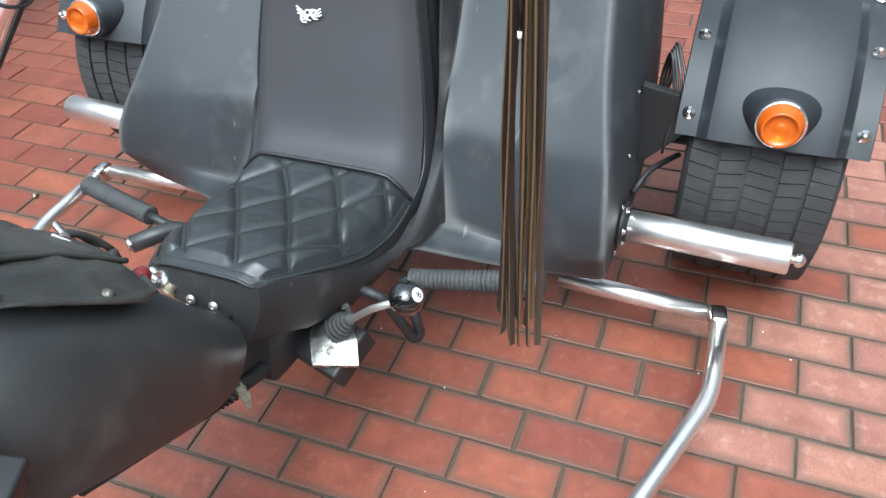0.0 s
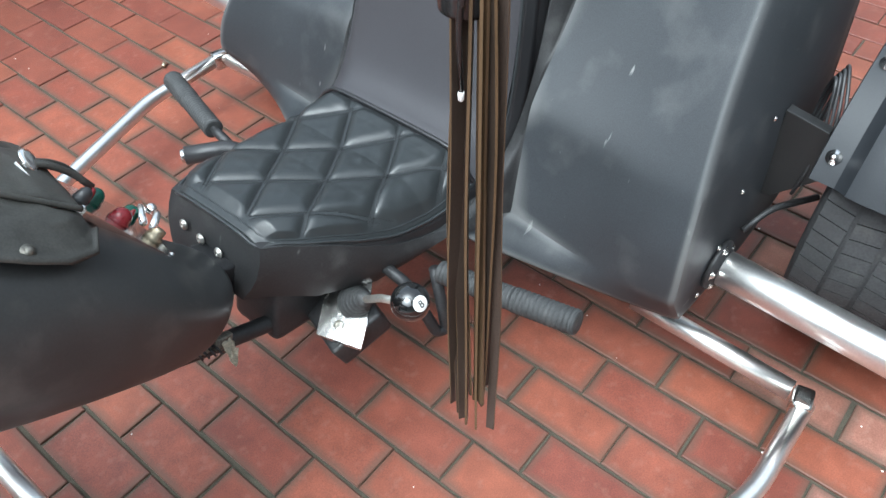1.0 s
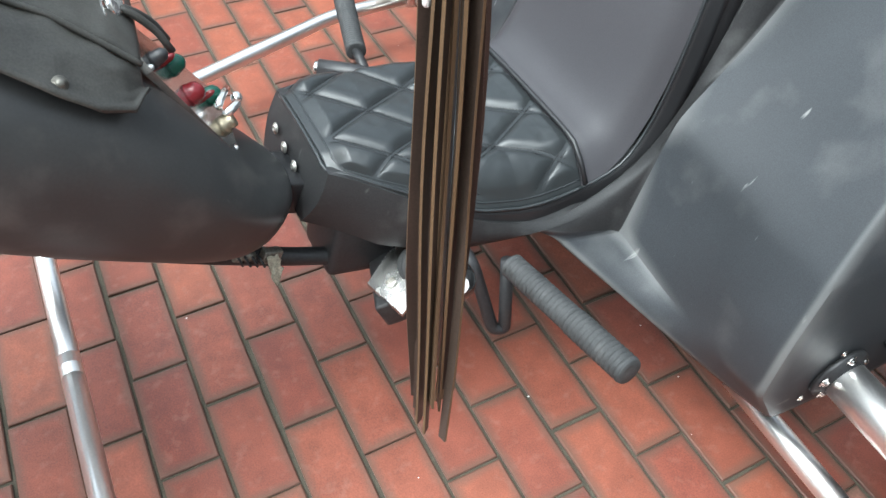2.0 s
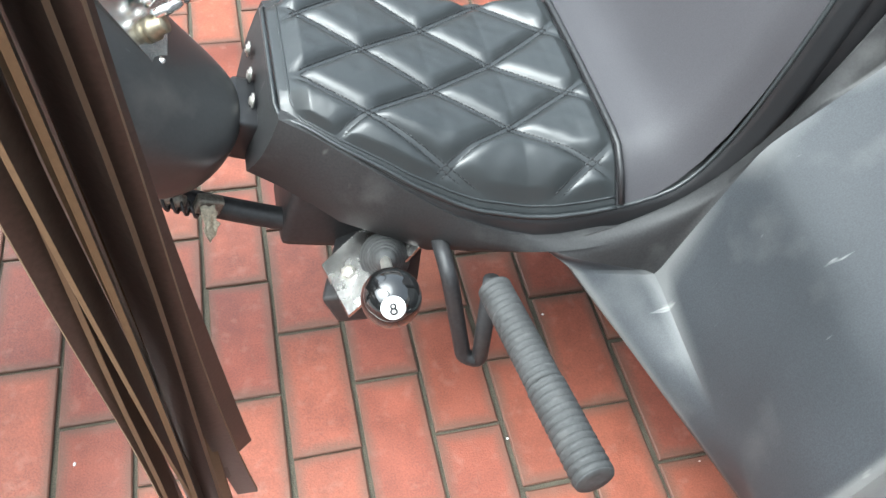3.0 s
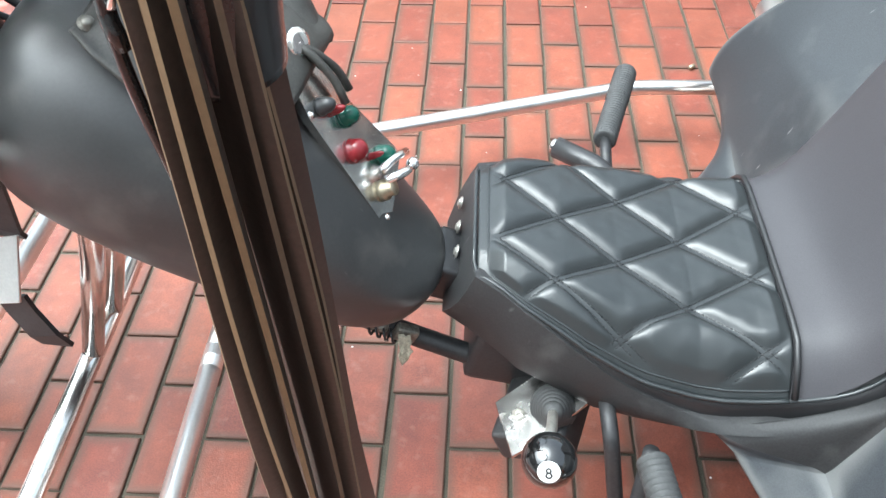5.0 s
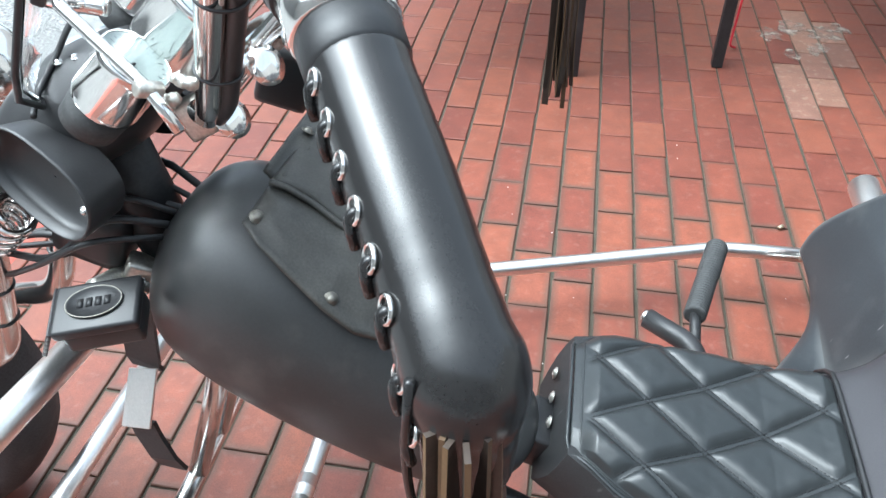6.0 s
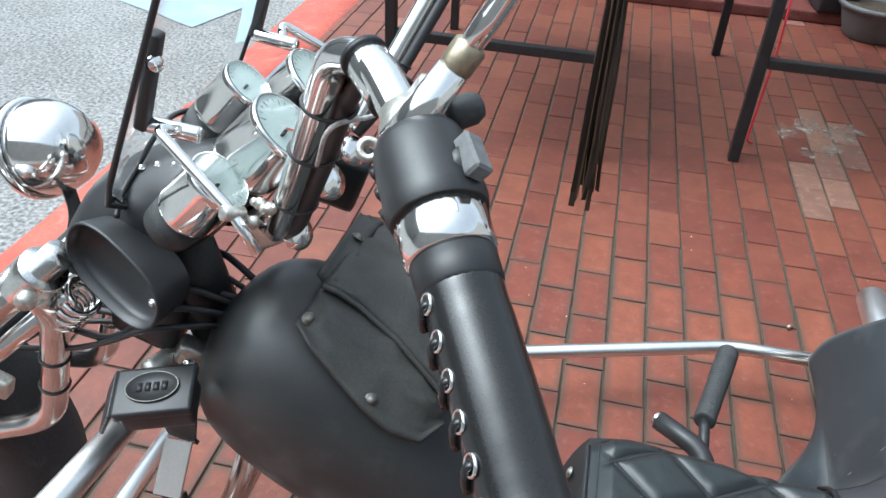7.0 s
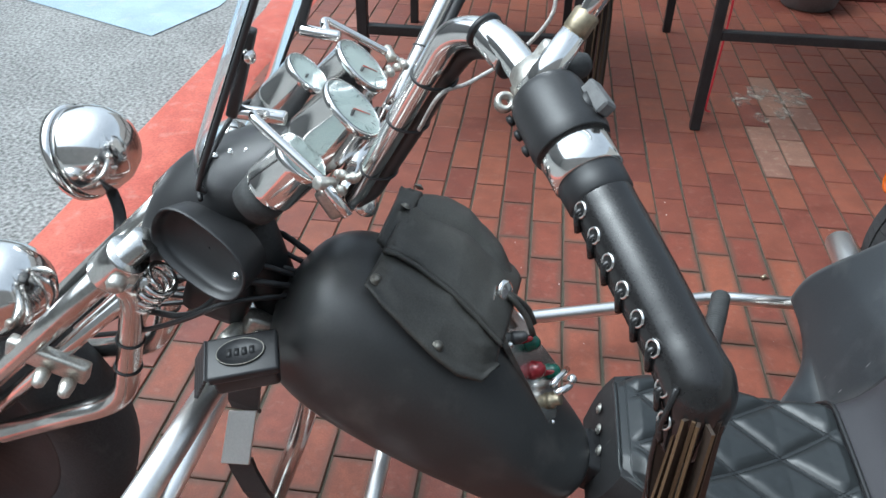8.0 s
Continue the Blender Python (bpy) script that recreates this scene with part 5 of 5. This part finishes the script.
        coil.append(Vector((-0.675, YC + side * (0.055 - YC), 0.755)) + d * (q * 0.00085) + frame_of(d) @ Vector((0.021 * math.cos(a), 0.021 * math.sin(a), 0)))
    T(sweep(coil, circle(0.0042, 7)), "spring", CHROME, label="chrome fork spring")

# -- front fork, wheel, spot lamps --
for side in (1, -1):
    yy = 0.125 - side * 0.092
    top_ = (-0.675, yy, 0.827) if side == 1 else (-0.615, yy, 0.884)
    leg = T(tube([top_, (-0.86, yy, 0.652), (-1.20, yy, 0.332)], 0.0175, 18), "fork_leg", CHROME_WORN, label="long raked chrome fork leg")
    T(tube([(-0.69, yy + 0.012 * side, 0.760), (-1.10, yy + 0.012 * side, 0.372)], 0.012, 12), "link_rod", CHROME, leg, "slimmer chrome rod beside the leg")
    T(lathe([(0.027, 0), (0.028, 0.004), (0.028, 0.05), (0.026, 0.054)], 20, (-0.70, yy, 0.803), (-0.72, 0, -0.69)), "fork_clamp", CHROME_WORN, leg)
    T(lathe([(0.012, 0), (0.019, 0.003), (0.019, 0.014), (0.012, 0.016), (0.012, 0.03), (0.007, 0.036)], 14, (-0.706, yy - side * 0.005, 0.785), (-0.1, -side, -0.25)), "clamp_nut", ALLOY, leg, "large plated nut")
    pipe = T(tube([(-0.712, yy - side * 0.01, 0.775), (-0.722, yy + side * 0.015, 0.715), (-0.793, yy + side * 0.030, 0.500), (-0.99, yy + side * 0.0, 0.432)], 0.0175, 18, 0.05), "bent_pipe", CHROME_WORN, label="bent chrome tube with cable ties")
    for u in (0.35, 0.62):
        p = Vector((-0.722, yy + side * 0.015, 0.715)).lerp(Vector((-0.793, yy + side * 0.030, 0.500)), u)
        d = Vector((-0.056, 0.015, -0.215))
        T(sweep([p + frame_of(d) @ Vector((0.0185 * math.cos(q * math.pi / 10), 0.0185 * math.sin(q * math.pi / 10), 0)) for q in range(20)], circle(0.0016, 6), closed=True), "cable_tie", PLASTIC, pipe, "black cable tie")
for lampc, fw in ((Vector((-0.915, 0.335, 0.765)), Vector((-0.82, 0, -0.25)).normalized()), (Vector((-0.955, 0.10, 0.665)), Vector((-0.9, 0, -0.2)).normalized())):
    bowl = T(lathe([(0.003, 0.068), (0.025, 0.066), (0.045, 0.056), (0.060, 0.038), (0.069, 0.016), (0.072, -0.004), (0.0725, -0.02)], 36, lampc, -fw), "spot_lamp", CHROME, label="polished chrome bullet lamp")
    T(lathe([(0.0725, 0.018), (0.077, 0.020), (0.077, 0.032), (0.071, 0.036), (0.066, 0.034)], 36, lampc, fw, caps=False), "lamp_rim", CHROME, bowl, "chrome rim")
    T(lathe([(0.069, 0.03), (0.06, 0.04), (0.03, 0.046), (0.001, 0.047)], 36, lampc, fw), "lamp_glass", PANE, bowl, "clear lamp glass")
    T(tube([lampc + Vector((0.01, 0, -0.066)), lampc + Vector((0.03, -0.02, -0.10)), (-0.84, 0.21, 0.63)], 0.010, 10, 0.03), "lamp_bracket", STEEL, bowl, "dark lamp bracket")
FWX, FWZ = -1.19, 0.325
fwheel = T(lathe([(0.04, -0.05), (0.05, -0.055), (0.06, -0.03), (0.20, -0.03), (0.215, -0.045), (0.225, -0.045), (0.225, 0.045), (0.215, 0.045), (0.20, 0.03), (0.06, 0.03), (0.05, 0.055), (0.04, 0.05)], 40, (FWX, YC, FWZ), (0, 1, 0)), "front_wheel", STEEL, label="front wheel with a black tyre")
T(lathe([(0.22, -0.045), (0.25, -0.062), (0.29, -0.064), (0.315, -0.052), (0.325, -0.025), (0.327, 0), (0.325, 0.025), (0.315, 0.052), (0.29, 0.064), (0.25, 0.062), (0.22, 0.045)], 56, (FWX, YC, FWZ), (0, 1, 0), caps=False), "tyre", TYRE, fwheel, "black front tyre")
T(lathe([(0.03, -0.075), (0.11, -0.073), (0.112, -0.068), (0.03, -0.066)], 32, (FWX, YC, FWZ), (0, 1, 0)), "brake_disc", STEEL, fwheel, "steel brake disc")
T(lathe([(0.02, -0.11), (0.05, -0.105), (0.055, -0.06)], 24, (FWX, YC, FWZ), (0, 1, 0)), "hub", BRASS, fwheel, "dull yellowish hub")
cal = box((0.115, 0.02, 0.034), (-0.862, 0.03, 0.607), (0, 22, 0), 0.006)
for xx, zz in ((-0.865, 0.545), (-0.832, 0.53)):
    lathe([(0.0105, 0), (0.0105, 0.010), (0.008, 0.022), (0.003, 0.026)], 14, (xx, 0.016, zz + 0.052), (0.1, -1, -0.2), cal)
T(cal, "fork_bracket", ALLOY, label="alloy fork bracket with cap nuts")

# -- brake reservoir with badge, pedal, neck clutter --
RX = pose(-0.560, -0.030, 0.705, 14, -6, 17)
res_bm = box((0.078, 0.050, 0.030), (0.010, 0, -0.018), round_by=0.005)
res_bm.transform(RX)
res = T(res_bm, "brake_reservoir", PLASTIC, label="black ribbed reservoir box with an oval badge")
lid_bm = box((0.086, 0.058, 0.014), (0.011, 0, 0.004), round_by=0.004)
lid_bm.transform(RX)
T(lid_bm, "reservoir_lid", BAND, res, "black lid with rounded edges")
for k in range(5):
    rib_bm = box((0.0085, 0.057, 0.005), (-0.034 - 0.0042 * k, 0, 0.006 - 0.0068 * k), (0, -58, 0), 0.001)
    rib_bm.transform(RX)
    T(rib_bm, "end_rib", PLASTIC, res)
b_bm = bmesh.new()
rings_ = [[b_bm.verts.new(RX @ Vector((0.010 + 0.028 * r * math.cos(q * math.pi / 16), 0.002 + 0.018 * r * math.sin(q * math.pi / 16), 0.0122 + h))) for q in range(32)] for r, h in ((1.05, 0), (1.05, 0.0016), (0.97, 0.002), (0.95, 0.0008), (0.02, 0.0008))]
for r0, r1 in zip(rings_, rings_[1:]):
    for q in range(32):
        b_bm.faces.new((r0[q], r0[(q + 1) % 32], r1[(q + 1) % 32], r1[q]))
T(b_bm, "badge", BAND, res, "oval badge with unreadable bars")
T(sweep([RX @ Vector((0.010 + 0.0285 * math.cos(q * math.pi / 16), 0.002 + 0.0182 * math.sin(q * math.pi / 16), 0.0138)) for q in range(32)], circle(0.0007, 6), closed=True), "badge_rim", PEWTER, res, "thin silver badge rim")
bars = bmesh.new()
for k in range(4):
    box((0.006, 0.010, 0.001), (-0.0035 + 0.009 * k, 0.002, 0.0136), bm=bars)
bars.transform(RX)
T(bars, "badge_bars", STEEL, res, "plain raised bars")
PL = [(-0.654, 0.054, 0.395), (-0.604, 0.044, 0.412), (-0.598, 0.089, 0.482), (-0.647, 0.099, 0.464)]
mid_lo, mid_hi = (Vector(PL[0]) + Vector(PL[1])) / 2, (Vector(PL[2]) + Vector(PL[3])) / 2
flat_ = [(-0.0245, -0.003), (0.0245, -0.003), (0.0245, 0.003), (-0.0245, 0.003)]
across = (Vector(PL[1]) - Vector(PL[0])).cross(mid_hi - mid_lo)
ped = T(sweep([(-0.590, 0.075, 0.62), (-0.612, 0.090, 0.54), mid_hi + Vector((-0.002, 0.002, 0.012)), mid_hi + Vector((-0.001, 0.006, -0.004))], [(y_, x_) for x_, y_ in flat_][::-1], up=(0.94, -0.2, 0.28)), "pedal_arm", STEEL, label="black bent pedal arm with a bare steel pad", smooth=False)
T(sweep([mid_lo + Vector((0, 0.008, 0.004)), mid_lo + Vector((0.006, 0.004, -0.02)), (-0.606, 0.045, 0.345), (-0.60, 0.05, 0.32)], [(y_, x_) for x_, y_ in flat_][::-1], up=(0.94, -0.2, 0.28)), "lower_arm", STEEL, ped, smooth=False)
way_n = across.normalized() * (1 if across.y < 0 else -1)
pad_bm = bmesh.new()
lo_p, hi_p = [pad_bm.verts.new(Vector(p) + way_n * 0.0035) for p in PL], [pad_bm.verts.new(Vector(p) + way_n * 0.0075) for p in PL]
pad_bm.faces.new(hi_p), pad_bm.faces.new(lo_p[::-1])
for q in range(4):
    pad_bm.faces.new((lo_p[q], lo_p[(q + 1) % 4], hi_p[(q + 1) % 4], hi_p[q]))
bevel(pad_bm, 0.0008, 1)
T(pad_bm, "pedal_pad", BRIGHT, ped, "scratched bare steel pad", smooth=False)
neck = T(tube([(-0.60, YC, 0.84), (-0.55, YC, 0.62)], 0.035, 18), "steering_neck", STEEL, label="black steering neck with cables")
T(tube([(-0.627, 0.233, 0.568), (-0.599, 0.033, 0.673)], 0.0125, 14), "neck_lug", ALLOY, neck, "greasy alloy lug")
T(box((0.045, 0.022, 0.034), (-0.627, 0.233, 0.568), (10, 25, 15), 0.006), "lug_head", ALLOY, neck, "cast alloy lug head")
T(dome_bolt(0.006, (-0.623, 0.221, 0.574), (0.1, -0.9, 0.4)), "bolt", PLATED, neck)
T(box((0.05, 0.03, 0.03), (-0.57, 0.09, 0.655), (0, 30, 20), 0.006), "neck_clamp", ALLOY, neck)
T(dome_bolt(0.008, (-0.569, 0.068, 0.650), (0.2, -0.9, 0.4)), "bolt", CHROME_WORN, neck)
for k in range(6):
    y0 = 0.03 + 0.03 * k
    T(tube([(-0.50 + 0.004 * k, 0.10 + 0.01 * k, 0.71), (-0.585, y0, 0.745 + 0.012 * (k % 3)), (-0.64, y0 - 0.02 * (k % 2), 0.71 - 0.01 * k), (-0.72 - 0.03 * (k % 3), 0.05 + 0.02 * k, 0.66 + 0.02 * (k % 2)), (-0.82, 0.07 + 0.015 * k, 0.62)], 0.0036 + 0.001 * (k % 2), 8, 0.05), "cable", PLASTIC, neck, "black cable")
T(box((0.09, 0.09, 0.085), (-0.63, 0.125, 0.70), (0, 20, 0), 0.02), "horn_body", PLASTIC, neck, "black horn housing")

# -- windscreen --
ws_rows, N = [], 12
for i in range(15):
    s = i / 14
    z = 0.883 + 0.43 * s
    x = -0.603 + 0.45 * (z - 0.883)
    inset = 0.05 * max(0, 1 - s / 0.12) ** 2
    ws_rows.append([(x - 0.045 * math.sin(math.pi * j / N), 0.012 + inset + (0.272 - 2 * inset) * j / N, z) for j in range(N + 1)])
screen = T(sheet(ws_rows, thick=0.003), "windscreen", SCREEN, label="small clear acrylic fly screen with black edge trim")
screen.visible_shadow = False
trim = [Vector(r[0]) for r in ws_rows][::-1] + [Vector(ws_rows[0][j]) for j in range(1, N)] + [Vector(r[-1]) for r in ws_rows]
T(sweep(spline([(-0.600, 0.042, 0.884), (-0.612, 0.072, 0.890), (-0.603, 0.103, 0.915), (-0.588, 0.118, 0.942), (-0.577, 0.138, 0.957), (-0.568, 0.173, 0.949), (-0.556, 0.205, 0.925)], 6), circle(0.0032, 8)), "lower_trim", PLASTIC, screen, "black rubber trim loop")
T(sweep(trim, circle(0.0034, 8)), "edge_trim", PLASTIC, screen, "black rubber edge trim")
for side in (1, -1):
    m3 = lambda x, y, z: (x, 0.15 + side * (y + 0.018 - 0.15), z)
    T(box((0.012, 0.014, 0.10), m3(-0.522, 0.008, 1.05), (0, 19, 0), 0.003), "trim_block", PLASTIC, screen, "black clamp strip")
    T(lathe([(0.006, 0), (0.008, 0.001), (0.008, 0.005), (0.004, 0.008)], 14, m3(-0.512, 0.004, 1.07), (0.9, -0.3 * side, 0.3)), "clamp_bolt", CHROME, screen, "chrome clamp bolt")
    T(lathe([(0.0075, 0), (0.008, 0.002), (0.008, 0.05), (0.007, 0.052)], 16, m3(-0.535, 0.012, 1.006), (0.93, 0.05 * side, -0.1)), "standoff", CHROME, screen, "chrome standoff")
    T(tube([m3(-0.500, 0.014, 1.003), m3(-0.512, -0.01, 1.015), m3(-0.431, -0.041, 0.960), m3(-0.405, -0.054, 0.932)], 0.0055, 12, 0.012), "stay_rod", CHROME, screen, "bent chrome stay rod")
    for q_, (dx_, dy_, dz_) in enumerate(((0.012, 0.01, -0.014), (-0.004, 0.022, -0.022), (0.024, 0.022, -0.004), (0.008, 0.036, -0.010))):
        T(lathe([(0.003, -0.009), (0.0042, -0.008), (0.0042, -0.003), (0.0062, -0.0025), (0.0062, 0.003), (0.0035, 0.007)], 6, m3(-0.431 + dx_, -0.041 + dy_, 0.960 + dz_), (0.5, 0.6 * side, 0.3 - 0.3 * q_)), "stay_bolt", ALLOY, screen, "small alloy bolt")
    T(lathe([(0.006, -0.011), (0.0075, -0.010), (0.0075, 0.010), (0.006, 0.011)], 8, m3(-0.431, -0.041, 0.960), (0.5, 0.7 * side, -0.4)), "stay_clamp", ALLOY, screen, "alloy clamp")

# ---- bar tables, pot and wall behind ----
def bar_table(x0, x1, y0, y1, name="bar_table"):
    table = empty(name, "black square-tube steel bar table standing on the red paving", "table", "bar tables")
    for x, y in ((x0, y0), (x1, y0), (x0, y1), (x1, y1)):
        part("leg", box((0.038, 0.038, 1.0), (x, y, 0.5), round_by=0.004), STEEL, table, smooth=False)
    for y in (y0, y1):
        part("crossbar", box((x1 - x0 - 0.039, 0.034, 0.034), ((x0 + x1) / 2, y, 0.375), round_by=0.004), STEEL, table, smooth=False)
    part("tabletop", box((x1 - x0 + 0.12, y1 - y0 + 0.12, 0.03), ((x0 + x1) / 2, (y0 + y1) / 2, 1.016), round_by=0.006), STEEL, table, "dark table top", False)
    return table


bar_table(0.40, 1.80, 2.14, 3.21)
bar_table(-0.86, -0.10, 1.99, 3.13)
pot = part("plant_pot", lathe([(0.13, 0), (0.14, 0.01), (0.175, 0.12), (0.19, 0.15), (0.20, 0.152), (0.20, 0.175), (0.185, 0.176), (0.18, 0.15), (0.165, 0.12), (0.02, 0.118)], 40, (1.21, 3.76, 0)), POT)
tagged(pot, "wide grey plastic plant bowl on the paving", "plant pot")
soil_rows = [[(1.21 + 0.168 * r * math.cos(q * math.pi / 12), 3.76 + 0.168 * r * math.sin(q * math.pi / 12), 0.135 + 0.012 * noise.noise((q, r * 5, 0))) for q in range(24)] for r in (1.0, 0.75, 0.5, 0.25, 0.02)]
part("soil", sheet(soil_rows, closed=True), SOIL, pot, "dry brown soil")
# Unseen upper wall, added to bounce light onto the far bricks.
tagged(part("unseen_wall_upper", box((6.2, 0.22, 2.2), (1.9, 4.42, 1.5), round_by=0.01), PALE_RENDER, None, smooth=False), "unseen pale wall added above the dark base to bounce light", "wall", kind="structure")
wall_rows = box((6.2, 0.25, 0.4), (1.9, 4.40, 0.2), round_by=0.01)
tagged(part("wall_north", wall_rows, PLINTH, None, smooth=False), "dark painted wall base behind the terrace", "wall", kind="structure")
RENDERED = material("grey_render", (0.3, 0.29, 0.275), 0.85, vary=0.15, scale=1.5, fine=60, bump=0.2)
# Unseen walls added to block low sky light and darken chrome reflections.
for name_, size_, at_ in (("unseen_wall_south", (21.0, 0.3, 5.5), (-2.5, -6.5, 2.75)), ("unseen_wall_east", (0.3, 10.6, 4.5), (8.0, -1.2, 2.25)), ("unseen_wall_west", (0.3, 30.0, 7.0), (-13.0, 5.0, 3.5))):
    tagged(part(name_, box(size_, at_, round_by=0.02), RENDERED, None, smooth=False), "unseen plain grey wall added to block low sky light", "wall", kind="structure")
tagged(part("wall_ledge", box((5.6, 0.5, 0.06), (2.2, 4.12, 0.03), round_by=0.01), LEDGE, None, smooth=False), "red painted concrete ledge along the wall", "ledge", kind="structure")
crate_bm = box((0.20, 0.20, 0.30), (1.03, 3.96, 0.210), (0, 0, 6), 0.02, 3)
tagged(part("storage_box", crate_bm, PLASTIC), "dark grey plastic box standing on the paving", "storage box")
cord_r = part("hanging_cord", tube([(0.44, 2.20, 0.75), (0.46, 2.24, 0.4), (0.455, 2.27, 0.02), (0.48, 2.29, 0.006)], 0.004, 8, 0.05), CORD)
tagged(cord_r, "thin red cord hanging beside the table leg", "cord")
shell_case = part("cartridge_stub", lathe([(0.006, 0), (0.006, 0.016), (0.004, 0.018)], 12, (0.469, 1.190, 0.006), (0.7, 0.7, 0)), BRASS)
tagged(shell_case, "small orange cigarette stub lying on the bricks", "cigarette stub")

SM = (0.738, 2.430)
smears = bmesh.new()
for k, (dx_, dy_, s_) in enumerate(((-0.11, 0.02, 0.6), (-0.03, 0.09, 0.8), (0.09, 0.05, 0.75), (0.04, -0.09, 0.55), (0.16, 0.10, 0.5), (-0.06, -0.16, 0.4))):
    sheet([[(SM[0] + dx_ + s_ * (0.075 + 0.06 * noise.noise((2 * math.cos(q * math.pi / 16), 2 * math.sin(q * math.pi / 16), k * 3.7))) * r_ * math.cos(q * math.pi / 16), SM[1] + dy_ + s_ * (0.10 + 0.08 * noise.noise((2 * math.cos(q * math.pi / 16), 2 * math.sin(q * math.pi / 16), k * 5.1))) * r_ * math.sin(q * math.pi / 16), 0.0008 + 0.0016 * (1 - r_)) for q in range(32)] for r_ in (1.0, 0.7, 0.3, 0.02)], smears, closed=True)
tagged(part("cement_smear", smears, CEMENT), "thin broken grey cement smears on the bricks", "cement smear", kind="structure")
rf = random.Random(21)
flecks = bmesh.new()
for k in range(45):
    fx_, fy_ = rf.uniform(-0.5, 1.3), rf.uniform(-0.9, 1.6)
    ball(rf.uniform(0.0009, 0.0021), (fx_, fy_, 0.0006), (1, rf.uniform(0.6, 1.6), 0.5), 6, flecks)
tagged(part("grit", flecks, WHITE), "tiny white crumbs and grit on the bricks", "grit", kind="stuff")

# ---- paving bricks ----
PX, PY = 0.1, 0.2


def brick_mesh(name, gap, mat):
    b = bmesh.new()
    hx, hy, c = PX / 2 - gap, PY / 2 - gap * 0.7, 0.0020
    ring = lambda dx, dy, z: [b.verts.new(v) for v in ((-hx + dx, -hy + dy, z), (hx - dx, -hy + dy, z), (hx - dx, hy - dy, z), (-hx + dx, hy - dy, z))]
    a0, a1, a2 = ring(0, 0, -0.03), ring(0, 0, -c * 0.8), ring(c, c, 0.0)
    for lo_, hi_ in ((a0, a1), (a1, a2)):
        for q in range(4):
            b.faces.new((lo_[q], lo_[(q + 1) % 4], hi_[(q + 1) % 4], hi_[q]))
    b.faces.new(a2)
    b.normal_update()
    me = bpy.data.meshes.new(name)
    b.to_mesh(me)
    b.free()
    me.materials.append(mat)
    return me


kinds = [brick_mesh("brick", 0.0036, BRICK), brick_mesh("brick", 0.0041, BRICK), brick_mesh("brick", 0.0032, BRICK)]
far_kind = brick_mesh("brick", 0.0039, BRICK)
worn_kind = brick_mesh("brick", 0.0042, WEATHERED)
rb = random.Random(5)
cells = []
for i in range(-15, 46):
    for j in range(-17, 29):
        cells.append((PX * (i + 0.5), PY * (j + 0.5) + (0.1 if i % 2 else 0.0)))
near = sorted(cells, key=lambda c: (c[0] - 0.05) ** 2 + (c[1] * 0.8 + 0.05) ** 2)[:300]
chosen = set(near)


def is_pale(x, y):
    return (0.55 < x < 0.8 and 1.78 < y < 2.3 and x - 0.35 * (y - 1.8) < 0.72) or (0.66 < x < 0.94 and 2.2 < y < 2.62)


paving = empty("brick_paving", "red clay pavers in running bond with dark joints", "paving", kind="structure")
far_v, far_f, pale_v, pale_f, worn_v, worn_f = [], [], [], [], [], []
for x, y in cells:
    z = -0.0012 * rb.random()
    tx, ty, spin = rb.uniform(-0.35, 0.35), rb.uniform(-0.25, 0.25), rb.uniform(-0.5, 0.5)
    mtx = pose(x + rb.uniform(-0.0015, 0.0015), y + rb.uniform(-0.002, 0.002), z, tx, ty, spin)
    me = kinds[rb.randrange(3)]
    worn = rb.random() < (0.6 if 0.5 < x < 1.5 and -1.5 < y < -0.45 else 0.35 if 0.2 < x < 0.5 and -1.5 < y < -0.6 else 0.01)
    if worn and (x, y) in chosen:
        me = worn_kind
    if (x, y) in chosen:
        ob = new("brick", me)
        ob.matrix_world = mtx
        ob.parent = paving
        continue
    vs, fs = (pale_v, pale_f) if is_pale(x, y) else (worn_v, worn_f) if worn else (far_v, far_f)
    base, me = len(vs), far_kind
    vs += [tuple(mtx @ v.co) for v in me.vertices]
    fs += [tuple(base + k for k in p.vertices) for p in me.polygons]
for name, vs, fs, mat in (("far_bricks", far_v, far_f, BRICK_FAR), ("pale_bricks", pale_v, pale_f, PALE), ("worn_bricks", worn_v, worn_f, WEATHERED_FAR)):
    me = bpy.data.meshes.new(name)
    me.from_pydata(vs, [], fs)
    me.materials.append(mat)
    ob = new(name, me)
    ob.parent = paving
    tagged(ob, {"far_bricks": "further red pavers of the same bond", "pale_bricks": "paler replaced pavers smeared with cement", "worn_bricks": "worn pinkish pavers among the red ones"}[name], kind="stuff")
